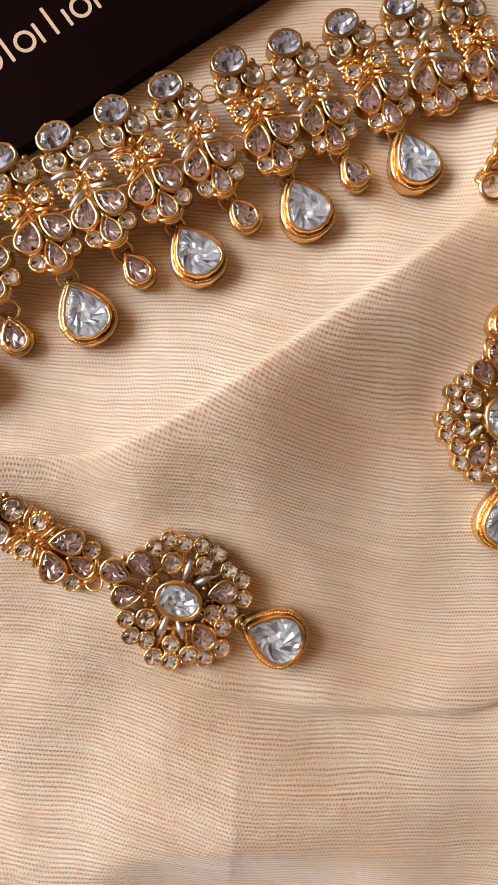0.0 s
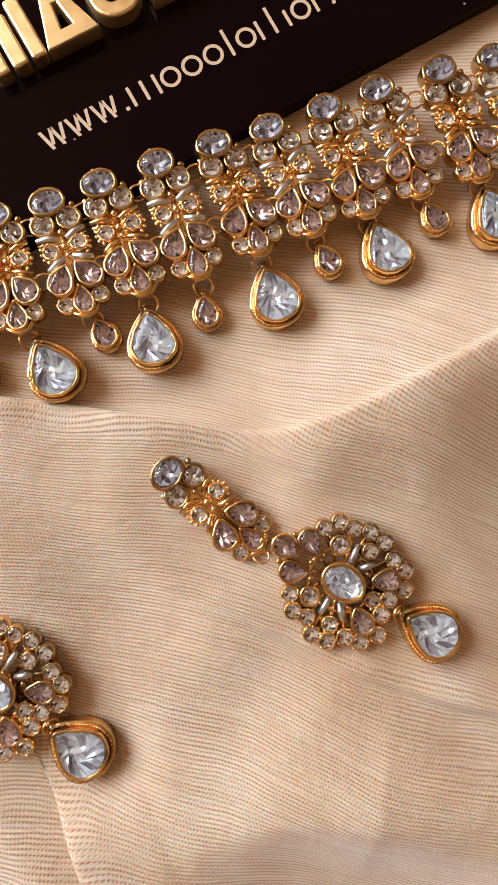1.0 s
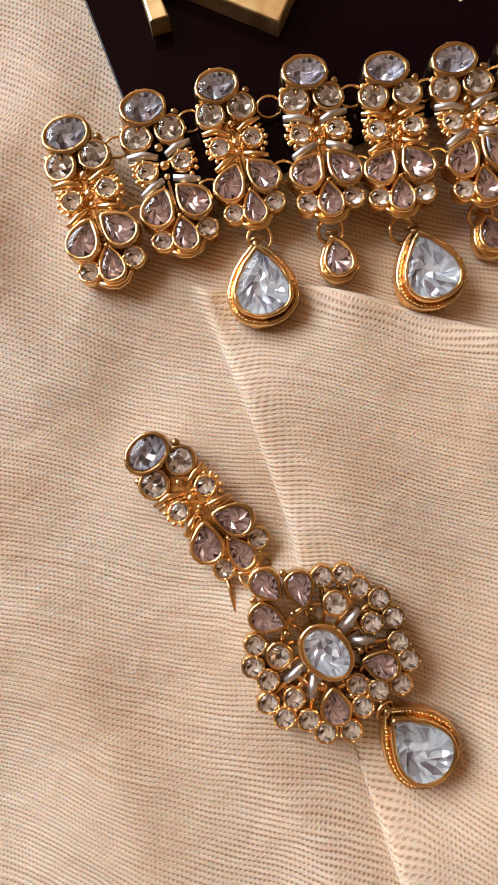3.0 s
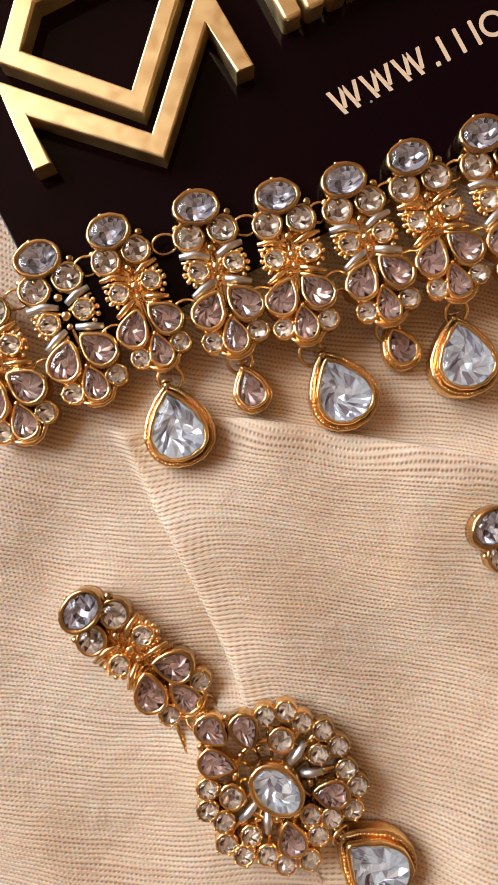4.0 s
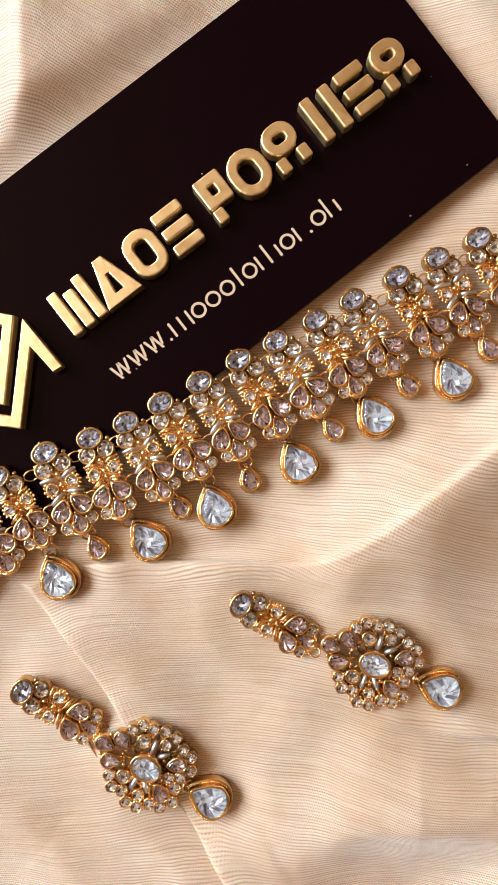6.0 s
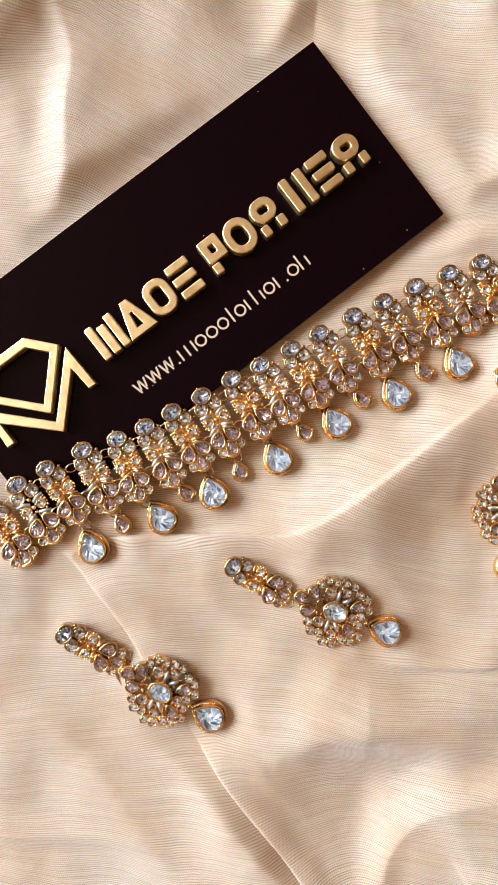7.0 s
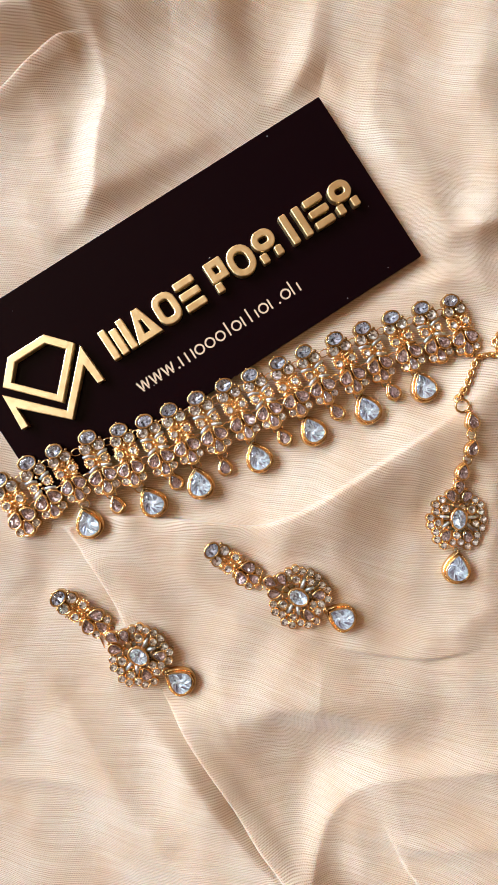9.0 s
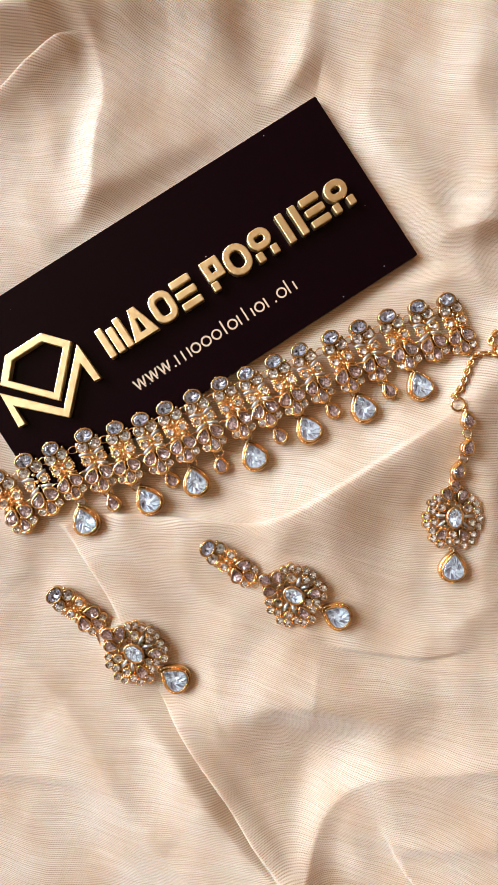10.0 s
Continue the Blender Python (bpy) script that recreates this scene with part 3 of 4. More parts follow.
def build_sign():
    sign = tagged(new("sign"), "glossy black acrylic plate with raised gold shapes on cloth", "sign")
    sign.matrix_world = at(*BOARD_AT, 0, BOARD_TURN)
    lx, ly = BOARD_SIZE
    z0, z1 = BOARD_Z
    part("plate", slab(Shape(), rounded(0, lx, 0, ly, 0.5, 2), z0, z1, 0.25).mesh("plate", BLACK), sign)
    up = z1 + 3.2
    low, high, th = 31.0, 44.4, 3.1

    def raised(*pieces):
        for p in pieces:
            part("raised_shape", slab(Shape(), p[0], z1 + 0.02, up, 0.45, p[1:]).mesh("raised_shape", GOLD_POLISHED), sign, label="polished gold raised shape")

    def bar(x0, x1, y0, y1):
        return (rounded(x0, x1, y0, y1, 0.7, 3),)

    def frame_shape(x0, x1, y0, y1, r):
        return (rounded(x0, x1, y0, y1, r), rounded(x0 + th, x1 - th, y0 + th, y1 - th, max(r - th, 0.4)))

    def tri(x0, x1):
        m2, h = (x0 + x1) / 2, high - low
        return ([(x0, low), (x1, low), (m2 + 1.6, high), (m2 - 1.6, high)], [(x0 + 4.6, low + 2.8), (x1 - 4.6, low + 2.8), (m2 + 0.4, high - 5.0), (m2 - 0.4, high - 5.0)])

    raised(bar(54.4, 57.6, low, high), bar(58.4, 61.8, low, high - 2.0), bar(62.6, 65.8, low, high))
    raised(tri(66.0, 77.6))
    raised(frame_shape(78.2, 88.6, low, high, 4.6))
    for x0, x1 in ((89.9, 99.2), (152.6, 161.4)):
        raised(bar(x0, x1, low, low + 3.2), bar(x0, x1, 36.1, 39.3), bar(x0, x1, high - 3.2, high))
    raised(frame_shape(104.4, 112.6, 35.4, high, 0.8), bar(104.4, 107.8, low, 35.0))
    raised(frame_shape(113.6, 125.0, low, high, 5.6))
    for x0 in (126.2, 163.4):
        raised(frame_shape(x0, x0 + 10.0, 35.6, high, 4.2), bar(x0, x0 + 3.4, low, 35.2), bar(x0 + 6.8, x0 + 10.2, low, 35.2))
    raised(bar(141.0, 144.4, low, high), bar(147.2, 150.6, low, high))
    # emblem: a five-sided frame over a bent band
    raised(([(27.9, 28.1), (44.9, 45.8), (36.4, 55.4), (19.5, 55.4), (11.3, 46.2)], [(27.9, 32.4), (40.6, 45.6), (34.9, 52.0), (20.9, 52.0), (15.4, 46.0)]))
    raised(([(8.4, 28.0), (11.6, 27.8), (11.3, 36.4), (27.5, 20.3), (43.4, 36.4), (43.8, 27.2), (46.9, 27.0), (46.1, 43.8), (27.6, 24.8), (9.6, 43.8)],))
    # a printed line of small flat marks
    flat = z1 + 0.004
    kinds = ["w", "w", "w", ".", "m", "o", "d", "o", "f", "o", "r", "h", "o", "r", ".", "d", "k"]
    wide = {"w": 5.6, ".": 2.2, "m": 6.9, "o": 4.7, "d": 4.8, "f": 2.5, "r": 3.0, "h": 4.6, "k": 4.3}
    x, base, xh = 56.0, 14.9, 4.5
    scale = 79.0 / sum(wide[k] + 0.35 for k in kinds)

    def printed(*pieces):
        for p in pieces:
            sh = Shape()
            rings = [ring_at(q, flat) for q in p]
            if len(rings) == 1:
                sh.add(rings[0], [tuple(range(len(rings[0])))], 0, False)
            else:
                sh.loft(rings, smooth=False)
            part("printed_mark", sh.mesh("printed_mark", PRINT), sign, label="flat printed gold mark")

    for k in kinds:
        w = wide[k] * scale
        st = 0.72

        def stroke(a, b2, top=xh):
            return (rounded(a, b2, base, base + top, 0.15, 1),)

        if k == ".":
            printed(stroke(x + w * 0.3, x + w * 0.3 + 0.8, 0.8))
        elif k in "od":
            ring = (oval(w / 2 - 0.1, xh / 2, 20), oval(w / 2 - 0.1 - st, xh / 2 - st, 20))
            ring = tuple([(px + x + w / 2, py + base + xh / 2) for px, py in r] for r in ring)
            printed(ring)
        elif k == "w":
            printed(*[([(x + a, base + xh), (x + a + st, base + xh), (x + b2 + st, base), (x + b2, base)],) for a, b2 in ((0.0, w * 0.22), (w * 0.45, w * 0.65))],
                    *[([(x + a, base + xh), (x + a + st, base + xh), (x + b2 + st, base + 0.9), (x + b2, base + 0.9)],) for a, b2 in ((w * 0.42, w * 0.27), (w * 0.86, w * 0.7))])
        elif k == "m":
            printed(stroke(x, x + st), stroke(x + w * 0.44, x + w * 0.44 + st), stroke(x + w * 0.86, x + w * 0.86 + st))
        elif k == "f":
            printed(stroke(x + w * 0.35, x + w * 0.35 + st, 6.2))
        elif k == "r":
            printed(stroke(x + 0.2, x + 0.2 + st))
        else:
            printed(stroke(x + 0.1, x + 0.1 + st, 6.2), stroke(x + w * 0.75, x + w * 0.75 + st, xh * 0.85))
        x += w + 0.35 * scale
    return sign


build_sign()

# ---- jewellery: shared meshes ----
OVAL_TOP, ROUND_MID, ROUND_SMALL = oval(2.75, 2.1, 18), oval(1.72, 1.72, 12), oval(1.22, 1.22, 10)
DROP_LEAF, DROP_FOOT = drop(3.7, 4.9, 16), drop(2.9, 4.5, 16)
CUTS = 3  # each kind of stone is cut in a few ways
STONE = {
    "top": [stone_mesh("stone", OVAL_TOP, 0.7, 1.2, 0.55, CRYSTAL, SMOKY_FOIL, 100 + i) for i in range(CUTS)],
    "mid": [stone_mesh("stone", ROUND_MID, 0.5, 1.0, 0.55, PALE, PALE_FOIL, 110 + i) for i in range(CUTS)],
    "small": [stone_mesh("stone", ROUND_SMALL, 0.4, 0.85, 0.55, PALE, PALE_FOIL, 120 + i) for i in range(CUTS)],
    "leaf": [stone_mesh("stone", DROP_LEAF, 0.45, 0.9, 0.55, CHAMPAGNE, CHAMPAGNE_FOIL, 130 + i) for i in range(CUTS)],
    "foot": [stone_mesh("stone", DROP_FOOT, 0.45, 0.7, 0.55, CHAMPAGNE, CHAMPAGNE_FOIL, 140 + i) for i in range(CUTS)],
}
# kind, place, turn, height of the girdle
LINK_STONES = [("top", -0.6, 9.6, 0, 2.9), ("mid", -2.6, 5.9, 0, 2.5), ("mid", 2.1, 6.0, 0, 2.5), ("small", -2.5, 0.9, 0, 2.4), ("small", 2.5, 1.2, 0, 2.4),
               ("leaf", -2.35, -4.6, -34, 2.7), ("leaf", 2.35, -4.5, 34, 2.7), ("foot", 0.1, -8.5, 0, 2.0), ("small", -3.0, -8.8, 0, 2.0), ("small", 3.2, -8.6, 0, 2.0)]
LINK_OUTLINES = {"top": OVAL_TOP, "mid": ROUND_MID, "small": ROUND_SMALL, "leaf": DROP_LEAF, "foot": DROP_FOOT}
LINK_BARS = [((-4.5, 3.5), (-2.4, 3.5), (-0.6, 2.6)), ((0.6, 2.7), (2.3, 3.5), (4.2, 3.8)), ((-4.0, -2.3), (-2.4, -1.4), (-0.7, -0.7)), ((0.7, -0.7), (2.4, -1.3), (4.1, -1.9))]


def claws(sh, x, y, z, r, count, size=0.32):
    for k in range(count):
        a = 2 * math.pi * (k + 0.3) / count
        sh.ball(x + r * math.cos(a), y + r * math.sin(a), z, size)


def link_mesh(silver, seed):
    sh = Shape()
    for kind, x, y, turn, z in LINK_STONES:
        wall_t = {"top": 0.62, "mid": 0.58, "small": 0.46, "leaf": 0.58, "foot": 0.52}[kind]
        bezel(sh, LINK_OUTLINES[kind], 0.5, z + (0.12 if kind in ("small", "mid") else 0.2), wall_t, x, y, turn)
        if kind == "top":
            claws(sh, x, y - 0.3, z - 0.5, 3.0, 5, 0.36)
        if kind == "small":
            claws(sh, x, y, z + 0.15, 1.36, 5, 0.24)
    for x, sx in ((-2.5, -1), (2.5, 1)):
        for k in range(5):
            a = radians(-60 + 30 * k)
            sh.ball(x + sx * 1.85 * math.cos(a), 1.0 + 1.95 * math.sin(a), 1.9, 0.4)
    for x, y, r in ((0.0, 1.2, 0.72), (0.0, 3.9, 0.62), (-0.2, 7.3, 0.45), (3.3, 8.3, 0.62), (-4.0, 7.6, 0.55), (0.0, -0.4, 0.5), (0.1, -6.1, 0.4)):
        sh.ball(x, y, 2.1, r)
    # pierced plate behind the stones
    slab_plate = [(-2.6, -9.6), (2.8, -9.6), (3.4, -5.0), (2.6, -2.0), (3.0, 1.0), (2.2, 4.0), (2.6, 7.2), (0.5, 10.0), (-2.0, 9.8), (-3.2, 6.4), (-2.3, 4.0), (-3.0, 1.0), (-2.6, -2.0), (-3.4, -5.0)]
    sh.loft([ring_at(slab_plate, 0.3), ring_at(slab_plate, 0.75)], cap0=True, cap1=True, smooth=False)
    sh.tube([(0, 9, 0.5), (0, 4, 0.5), (0, -3, 0.5), (0, -8.5, 0.5)], 0.4)
    for y, w in ((6, 2.6), (1, 2.9), (-4.5, 2.4), (-8.7, 3.3)):
        sh.tube([(-w, y, 0.5), (w, y, 0.5)], 0.35)
    # thin second wire under every bar
    for a, b2, c in LINK_BARS:
        sh.tube([(p[0], p[1] - 0.75, 1.7) for p in (a, b2, c)], 0.3)
        if not silver:
            sh.tube([(p[0], p[1], 2.15) for p in (a, b2, c)], [0.38, 0.5, 0.34])
    sh.tube([(-2.6, -9.9, 1.5), (-1.2, -11.2, 1.4), (0.1, -11.5, 1.3), (1.4, -11.1, 1.4), (2.7, -9.7, 1.5)], 0.42)
    return sh.worn(0.16, seed).mesh("link", GOLD)


LINK_GOLD, LINK_SILVER = [link_mesh(False, i) for i in range(CUTS)], [link_mesh(True, 10 + i) for i in range(CUTS)]
BAR_MESHES = [Shape().tube([(p[0], p[1], 2.15) for p in bar], [0.42, 0.55, 0.38]).mesh("bar", SILVER) for bar in LINK_BARS]


def add_link(parent, m, silver, pick, name="link"):
    rng = random.Random(700 + pick)
    body = part(name, (LINK_SILVER if silver else LINK_GOLD)[pick % CUTS], parent, m, "gold link with oxidised silver bars" if silver else "")
    for kind, x, y, turn, z in LINK_STONES:
        part("stone", STONE[kind][rng.randrange(CUTS)], body, at(x, y, z, turn, rng.uniform(-5, 5), rng.uniform(-5, 5)), {"top": "clear oval crystal", "leaf": "champagne pear crystal", "foot": "champagne pear crystal"}.get(kind, "small round pale crystal"))
    if silver:
        for me in BAR_MESHES:
            part("bar", me, body, None, "oxidised silver bar")
    return body


def pendant_meshes(width, length, tall, n, seed, clear):
    """A pear-shaped drop: a milled lower rim, a plain upper cup and the stone."""
    inner = drop(width - 2.6 if clear else width - 1.9, length - 2.9 if clear else length - 2.2, 84)
    sh = Shape()
    bezel(sh, inner, tall * 0.25, tall, 0.55)
    outer = grown(inner, 1.15 if clear else 0.75)
    steps = [(-0.3, 0.0), (0.2, 0.2), (0.42, tall * 0.3), (0.36, tall * 0.6), (0.1, tall * 0.72), (-0.3, tall * 0.7), (-0.7, tall * 0.62)]
    rings = []
    for d, z in steps:
        ring = grown(outer, d)
        mill = grown(outer, d + 0.12)
        rings.append([(*(mill[i] if i % 2 else ring[i]), z) for i in range(len(ring))])
    sh.loft(rings, cap0=True)
    count = 60 if clear else 26
    rim = grown(drop(width - 2.6 if clear else width - 1.9, length - 2.9 if clear else length - 2.2, count), 1.0 if clear else 0.7)
    for x, y in rim:
        sh.ball(x, y, tall * 0.72, 0.22 if clear else 0.18, n=6)
    tip = length / 2
    sh.ball(0, tip - 0.2, tall * 0.6, 0.75 if clear else 0.55)
    sh.tube([(0.9 * math.cos(a), tip + 0.6, tall * 0.5 + 0.9 * math.sin(a)) for a in [2 * math.pi * k / 10 for k in range(10)]], 0.25, loop=True)
    body = sh.worn(0.18, seed).mesh("drop_pendant", GOLD)
    cut = [(x * 1.01, y * 1.01) for x, y in drop(width - 2.7 if clear else width - 2.0, length - 3.0 if clear else length - 2.3, n)]
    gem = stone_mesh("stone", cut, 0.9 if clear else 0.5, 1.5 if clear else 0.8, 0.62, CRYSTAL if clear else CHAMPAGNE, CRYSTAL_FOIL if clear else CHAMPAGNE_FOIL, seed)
    return body, gem, tall - 0.2


BIG_DROPS = [pendant_meshes(10.9, 13.2, 4.2, 26, 20 + i, True) for i in range(3)]
SMALL_DROPS = [pendant_meshes(5.9, 7.9, 3.0, 14, 40 + i, False) for i in range(3)]


def add_pendant(parent, m, big, pick=0):
    body, gem, z = (BIG_DROPS if big else SMALL_DROPS)[pick % 3]
    ob = part("drop_pendant", body, parent, m, "large gold pear-shaped drop" if big else "small gold pear-shaped drop")
    part("stone", gem, ob, at(0, -0.15, z), "large clear faceted pear crystal" if big else "small champagne pear crystal")
    return ob


def hoop(r, wire, stretch=1.0, n=16):
    return Shape().tube([(r * math.cos(2 * math.pi * k / n), r * stretch * math.sin(2 * math.pi * k / n), 0) for k in range(n)], wire, loop=True)


RING_DROP = hoop(2.0, 0.34).mesh("jump_ring", GOLD)
JUMP, JUMP_WIDE = hoop(1.5, 0.26).mesh("jump_ring", GOLD), hoop(2.0, 0.22, 0.75).mesh("jump_ring", GOLD)


def heading(a, b2):
    """Degrees by which a thing's own up must turn to point from b2 to a."""
    return math.degrees(math.atan2(-(a[0] - b2[0]), a[1] - b2[1]))


def ground_at(x, y, reach=4.0):
    k = np.array([0, 1, -1, 0, 0, 0.7, -0.7, 0.7, -0.7]) * reach
    l = np.array([0, 0, 0, 1, -1, 0.7, 0.7, -0.7, -0.7]) * reach
    return float(cloth_height(x + k, y + l).max())


# ---- the necklace ----
LINK_PLACES = [((-146.4, 8.9), (-133.6, -9.0)), ((-136.3, 16.7), (-124.1, -1.0)), ((-125.8, 22.9), (-114.9, 6.4)), ((-113.3, 29.4), (-103.9, 10.5)),
               ((-101.1, 33.8), (-93.4, 14.8)), ((-91.4, 38.4), (-81.5, 20.3)), ((-82.0, 44.0), (-71.5, 26.3)), ((-71.5, 50.0), (-61.1, 31.8)),
               ((-61.2, 56.2), (-50.2, 38.3)), ((-50.9, 61.7), (-39.8, 44.2)), ((-40.3, 67.8), (-29.7, 50.2)), ((-30.4, 73.6), (-19.5, 56.4)),
               ((-18.5, 80.0), (-7.9, 62.0)), ((-7.5, 85.8), (2.8, 67.9)), ((4.2, 91.8), (14.6, 73.8)), ((16.1, 97.0), (25.7, 78.6)), ((28.0, 101.3), (36.4, 82.4))]
DROP_PLACES = [(-109.9, -4.6), (-99.6, 3.4), (-85.7, 6.3), (-77.3, 15.2), (-67.2, 15.5), (-57.8, 23.4), (-44.5, 28.9), (-34.8, 38.2), (-23.7, 42.0), (-14.4, 51.0), (-2.1, 53.4), (8.0, 61.7), (20.0, 65.0)]


def build_necklace():
    necklace = tagged(new("choker_necklace"), "gold choker of crystal-set links with pear drops on beige cloth", "necklace")
    spine = []
    for i, (a, b2) in enumerate(LINK_PLACES):
        x, y = (a[0] + b2[0]) / 2, (a[1] + b2[1]) / 2
        size = math.dist(a, b2) / 18.1
        turn = heading(a, b2)
        z = 6.3 if 2 <= i <= 12 else max(5.2, ground_at(x, y, 7.0))
        # the origin lies between the top stone and the foot stone
        ux, uy = (a[0] - b2[0]) / math.dist(a, b2), (a[1] - b2[1]) / math.dist(a, b2)
        cx, cy = b2[0] + ux * 8.5 * size, b2[1] + uy * 8.5 * size
        rng = random.Random(300 + i)
        add_link(necklace, at(cx, cy, z, turn, rng.uniform(-4, 1), rng.uniform(-4, 4), size), i % 2 == 1, i)
        spine.append((cx, cy, z, turn, size))
    for (x0, y0, z0, t0, s0), (x1, y1, z1, t1, s1) in zip(spine, spine[1:]):
        mx, my, mz, mt = (x0 + x1) / 2, (y0 + y1) / 2, (z0 + z1) / 2, (t0 + t1) / 2
        c, s = math.cos(radians(mt)), math.sin(radians(mt))
        for up, me in ((6.6, JUMP_WIDE), (-3.4, JUMP_WIDE)):
            part("jump_ring", me, necklace, at(mx - s * up * s0, my + c * up * s0, mz + 1.3, mt, 25, 8))
    for i, (x, y) in enumerate(DROP_PLACES):
        a, b2 = LINK_PLACES[i + 2]
        cx, cy, z, turn, size = spine[i + 2]
        ux, uy = (a[0] - b2[0]) / math.dist(a, b2), (a[1] - b2[1]) / math.dist(a, b2)
        foot = (b2[0] - ux * 3.2, b2[1] - uy * 3.2)
        way = heading(foot, (x, y))
        big = i % 2 == 0
        rise = ground_at(x, y, 4.5 if big else 2.5)
        add_pendant(necklace, at(x, y, rise + 0.1, way * 0.6 + 0.4 * turn, random.Random(i).uniform(-4, 4), random.Random(i + 7).uniform(-5, 5)), big, i // 2)
        half = 6.6 if big else 4.0
        d = math.dist(foot, (x, y))
        k = min(1.0, (half + 0.9) / max(d, 0.1))
        px, py = x + (foot[0] - x) * k, y + (foot[1] - y) * k
        part("jump_ring", RING_DROP, necklace, at(px, py, max(rise + 2.0, 5.2), turn + random.Random(i).uniform(-20, 20), 18, 8))
    return necklace


build_necklace()

# ---- flower medallion shared by the earrings and the hair ornament; drawn with its foot down ----
CENTRE, MEDIUM = oval(2.9, 3.9, 20), oval(1.55, 1.55, 12)
PETAL = drop(3.6, 4.9, 16)
FLOWER_SMALL = oval(1.38, 1.38, 10)
FLOWER_STONE = {
    "centre": [stone_mesh("stone", CENTRE, 0.8, 1.5, 0.6, CRYSTAL, CRYSTAL_FOIL, 150 + i) for i in range(CUTS)],
    "medium": [stone_mesh("stone", MEDIUM, 0.5, 1.0, 0.55, PALE, PALE_FOIL, 160 + i) for i in range(CUTS)],
    "small": [stone_mesh("stone", FLOWER_SMALL, 0.45, 0.9, 0.55, PALE, PALE_FOIL, 170 + i) for i in range(CUTS)],
    "petal": [stone_mesh("stone", PETAL, 0.45, 0.9, 0.55, CHAMPAGNE, CHAMPAGNE_FOIL, 180 + i) for i in range(CUTS)],
}
FLOWER_OUTLINES = {"centre": CENTRE, "medium": MEDIUM, "small": FLOWER_SMALL, "petal": PETAL}
FLOWER = [("centre", 0, 0, 0, 3.6)]
for px, py, way in ((0.0, 12.7, 180), (-3.2, 9.0, 208), (3.2, 9.0, 152), (-4.5, -7.0, -34), (4.5, -7.0, 34)):
    FLOWER.append(("petal", px, py, way, 2.8))
for px, py in ((-5.6, 3.9), (5.7, 4.0)):
    FLOWER.append(("medium", px, py, 0, 2.6))
for px, py in ((6.9, 8.2), (9.4, 6.3), (9.8, 3.4), (10.9, 0.2), (10.6, -3.2), (8.7, -6.4), (8.0, -9.3), (4.8, -11.1), (7.7, -1.7),
               (-7.2, 7.4), (-9.6, 5.2), (-9.3, 2.3), (-11.6, -0.2), (-8.3, -2.2), (-11.2, -3.4), (-8.8, -6.0), (-8.2, -9.0), (-5.2, -11.2), (0.0, -6.9), (1.7, -9.6), (-1.6, -9.8)):
    FLOWER.append(("small", px, py, 0, 2.4))
FLOWER_BARS = [((3.9, 0.6), (7.6, 1.0)), ((3.8, -1.6), (6.2, -3.8)), ((-3.9, 0.6), (-7.4, 0.5)), ((-3.8, -1.6), (-6.2, -3.8))]


def flower_mesh():
    sh = Shape()
    for kind, x, y, turn, z in FLOWER:
        bezel(sh, FLOWER_OUTLINES[kind], 0.6 if kind != "centre" else 1.2, z + (0.25 if kind == "centre" else 0.12), {"centre": 0.72, "medium": 0.6, "small": 0.46, "petal": 0.58}[kind], x, y, turn)
        if kind == "small":
            claws(sh, x, y, z + 0.15, 1.56, 5, 0.24)
            sh.tube([(x * 0.55, y * 0.55, 0.9), (x, y, 0.9)], 0.4)
    for x, y, r in ((2.9, 12.4, 0.62), (-2.9, 12.4, 0.62), (6.0, 6.4, 0.5), (-5.9, 6.3, 0.5), (2.6, 5.6, 0.55), (-2.6, 5.6, 0.55), (3.6, -3.6, 0.55), (-3.6, -3.6, 0.55), (0.0, 7.0, 0.6), (0.0, -4.9, 0.5), (1.6, -7.4, 0.4), (-1.7, -7.5, 0.4)):
        sh.ball(x, y, 2.2, r)
    for k in range(12):
        a = 2 * math.pi * (k + 0.5) / 12
        sh.tube([(3.0 * math.cos(a), 3.8 * math.sin(a), 0.6), (8.4 * math.cos(a), 8.0 * math.sin(a), 0.5)], 0.32)
    sh.tube([(6.0 * math.cos(2 * math.pi * k / 28), 6.5 * math.sin(2 * math.pi * k / 28), 0.9) for k in range(28)], 0.5, loop=True)
    sh.tube([(0.9 * math.cos(a), -12.8 + 0.9 * math.sin(a), 1.6) for a in [2 * math.pi * k / 10 for k in range(10)]], 0.3, loop=True)
    return sh.worn(0.16, 5).mesh("flower", GOLD)


FLOWER_BODY = flower_mesh()
FLOWER_BAR_MESHES = [Shape().tube([(*a, 2.2), ((a[0] + b2[0]) / 2, (a[1] + b2[1]) / 2, 2.5), (*b2, 2.2)], [0.5, 0.68, 0.5]).mesh("bar", SILVER) for a, b2 in FLOWER_BARS]


def add_flower(parent, m, pick):
    rng = random.Random(800 + pick)
    body = part("flower", FLOWER_BODY, parent, m)
    for kind, x, y, turn, z in FLOWER:
        part("stone", FLOWER_STONE[kind][rng.randrange(CUTS)], body, at(x, y, z, turn, rng.uniform(-5, 5), rng.uniform(-5, 5)), {"centre": "large clear oval crystal", "petal": "champagne pear crystal"}.get(kind, "small round pale crystal"))
    for me in FLOWER_BAR_MESHES:
        part("bar", me, body, None, "oxidised silver bar")
    return body


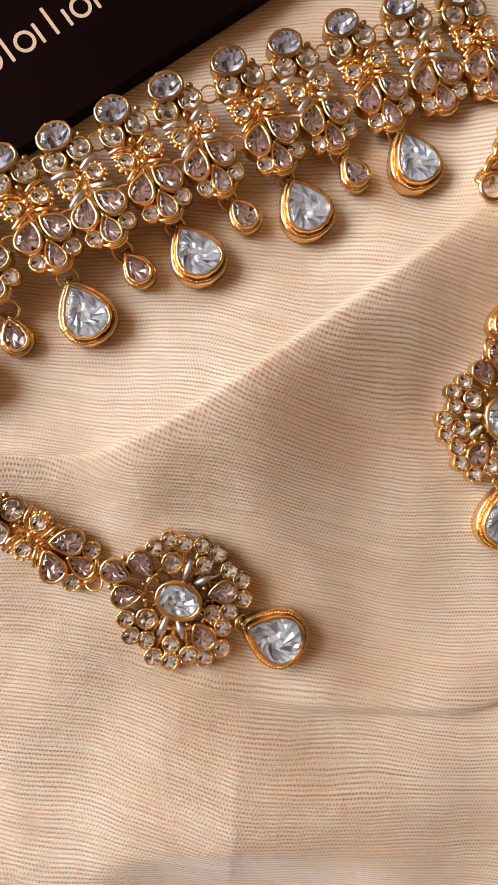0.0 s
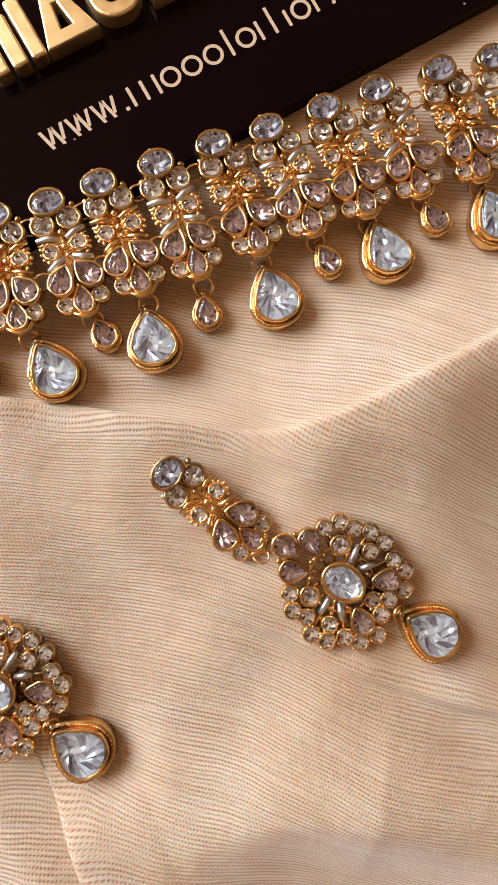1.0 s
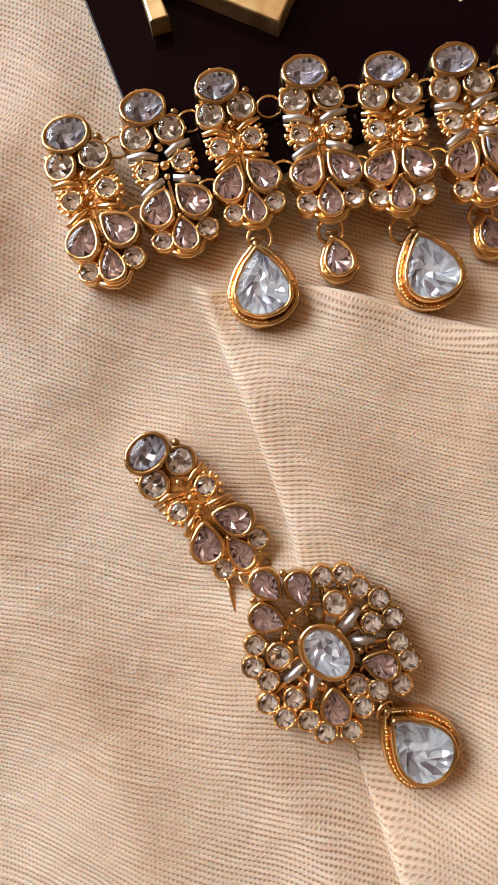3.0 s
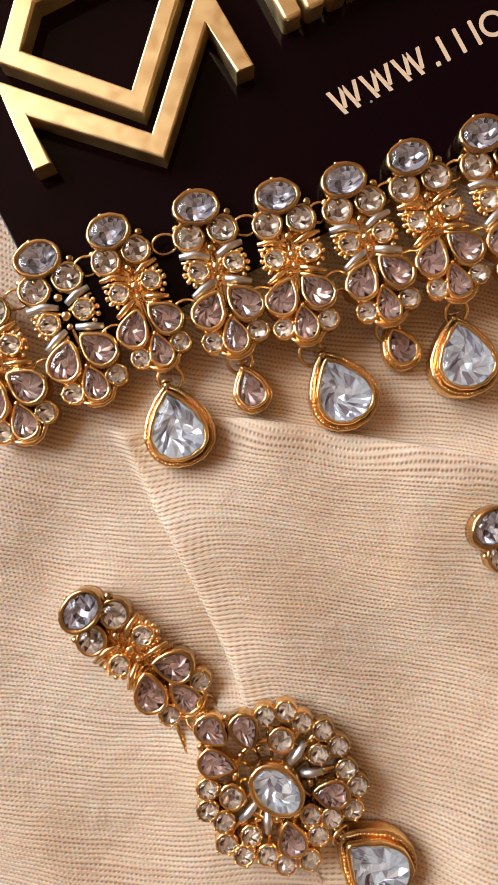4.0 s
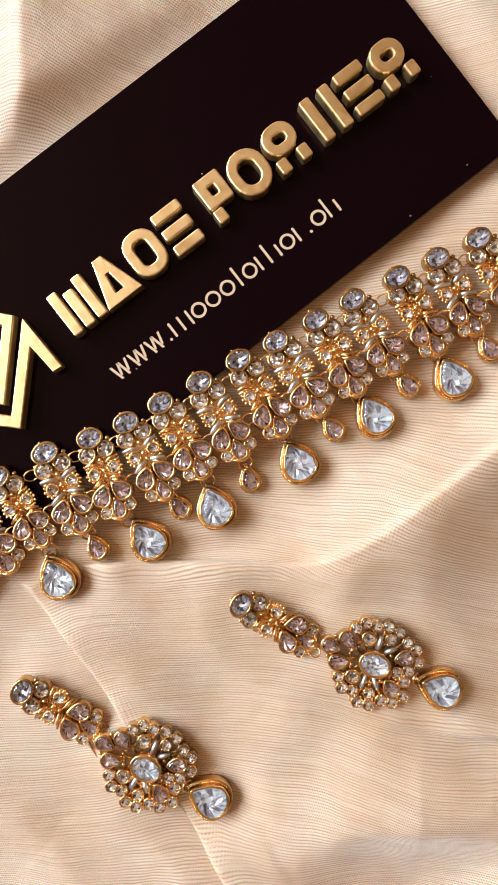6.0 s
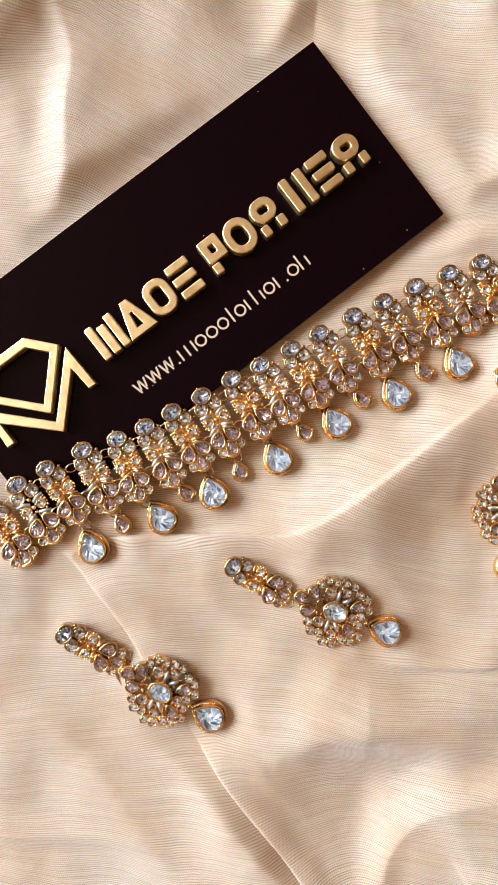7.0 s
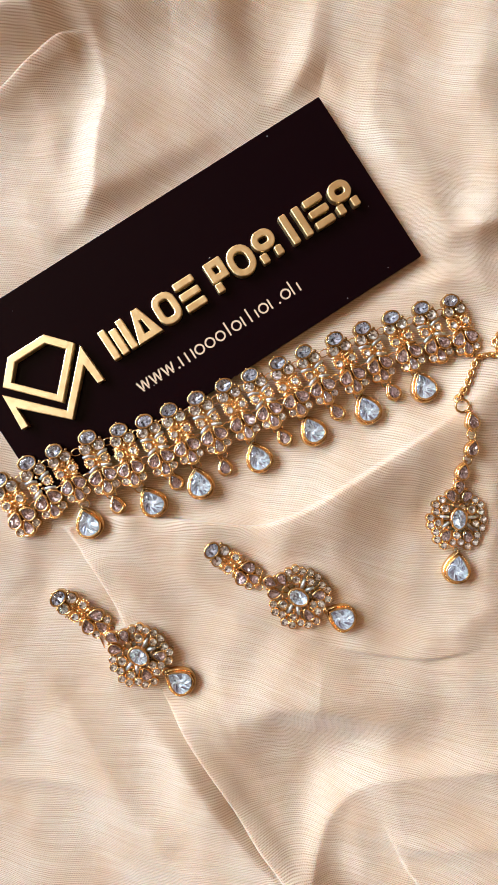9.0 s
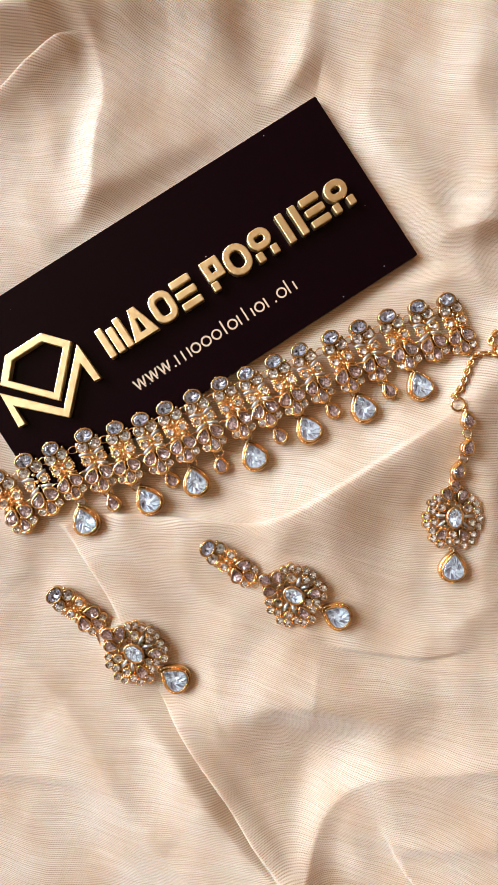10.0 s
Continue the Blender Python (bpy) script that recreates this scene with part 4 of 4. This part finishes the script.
def build_earring(top, foot, heart, end, rise, post, label):
    earring = tagged(new("earring"), label, "earring", "pair of earrings")
    d = math.dist(top, foot)
    ux, uy = (top[0] - foot[0]) / d, (top[1] - foot[1]) / d
    size = d / 18.1
    cx, cy = foot[0] + ux * 8.5 * size, foot[1] + uy * 8.5 * size
    z = max(ground_at(cx, cy, 8.0), rise)
    zf, ze = max(ground_at(*heart, 9.0), rise) - z, max(ground_at(*end, 5.0), rise) - z
    earring.matrix_world = at(cx, cy, z)

    def local(x, y, dz, turn, tilt=0.0, lean=0.0, s=1.0):
        return at(x - cx, y - cy, dz, turn, tilt, lean, s)

    add_link(earring, local(cx, cy, 0.2, heading(top, foot), 0, 0, size), False, int(-top[0]))
    way = heading(top, end)
    add_flower(earring, local(*heart, zf + 0.2, way, 2, -2), int(-heart[0]))
    add_pendant(earring, local(*end, ze + 0.1, heading(heart, end), 2, 2), True, 1)
    mx, my = foot[0] - ux * 3.6, foot[1] - uy * 3.6
    for side in (-1.2, 1.2):
        part("jump_ring", JUMP_WIDE, earring, local(mx - uy * side, my + ux * side, 1.6, way + 70, 15, 20 * side))
    hx, hy = heart[0] - (heart[0] - end[0]) * 0.66, heart[1] - (heart[1] - end[1]) * 0.66
    part("jump_ring", JUMP, earring, local(hx, hy, (zf + ze) / 2 + 2.0, way, 40, 10))
    if post:
        (ax, ay), (bx, by) = post
        part("ear_post", Shape().tube([(ax - cx, ay - cy, 1.2), (bx - cx, by - cy, 0.6)], 0.35).mesh("ear_post", GOLD), earring)
    return earring


build_earring((-117.9, -35.1), (-100.2, -45.6), (-83.9, -54.6), (-66.9, -63.7), 5.0, ((-101.4, -49.0), (-97.0, -56.0)), "gold crystal flower earring with a pear drop and bare post")
build_earring((-59.0, -9.9), (-41.6, -20.1), (-23.0, -25.1), (-4.8, -31.8), 5.5, None, "gold crystal flower earring with a pear drop on a fold")


# ---- hair ornament with a chain ----
def build_hair_ornament():
    heart, end = (39.2, 12.4), (41.2, -7.6)
    orn = tagged(new("hair_ornament"), "gold crystal hair pendant with three small drops and a fine chain", "hair ornament")
    z = max(ground_at(*heart, 9.0), 4.0)
    orn.matrix_world = at(*heart, z)

    def local(x, y, dz, turn=0.0, tilt=0.0, lean=0.0, s=1.0):
        return at(x - heart[0], y - heart[1], dz, turn, tilt, lean, s)

    add_flower(orn, local(*heart, 0.2, heading(heart, end) - 3, 0, 3), 3)
    add_pendant(orn, local(*end, max(ground_at(*end, 5.0), 4.0) - z + 0.1, heading(heart, end) - 4, 0, -4), True, 2)
    for (x, y), turn in (((38.8, 52.2), 20), ((40.7, 41.6), -10), ((38.6, 31.8), -8)):
        add_pendant(orn, local(x, y, ground_at(x, y, 3.0) - z + 0.1, turn, 0, 6), False, 0)
    for (x, y), turn in (((39.9, 46.9), 80), ((40.3, 36.8), 60), ((38.2, 27.0), 90)):
        part("jump_ring", RING_DROP, orn, local(x, y, ground_at(x, y, 2.0) - z + 1.0, turn, 15, 15, 1.12))
    x, y = 34.8, 58.2
    part("clasp_ring", hoop(2.6, 0.5).mesh("clasp_ring", GOLD), orn, local(x, y, ground_at(x, y, 3.0) - z + 0.6, 0, 6, -6))
    path = smooth_line([(33.6, 61.4), (36.2, 66.0), (38.3, 72.7), (40.9, 79.0), (45.9, 80.6), (50.2, 80.4), (47.0, 85.8), (48.4, 89.2), (52.5, 93.0), (58.0, 92.0), (60.0, 84.0), (57.0, 76.0), (60.0, 68.0)], 24)
    step, k = 2.0, 0
    me = hoop(1.55, 0.5, 0.72, 12).mesh("chain_link", GOLD)
    run = 0.0
    for p, q in zip(path, path[1:]):
        run += math.dist(p, q)
        if run >= step * k:
            turn = math.degrees(math.atan2(q[1] - p[1], q[0] - p[0]))
            part("chain_link", me, orn, local(p[0], p[1], ground_at(p[0], p[1], 1.5) - z + 0.8, turn, 55 if k % 2 else -35, 0))
            k += 1
    return orn


build_hair_ornament()
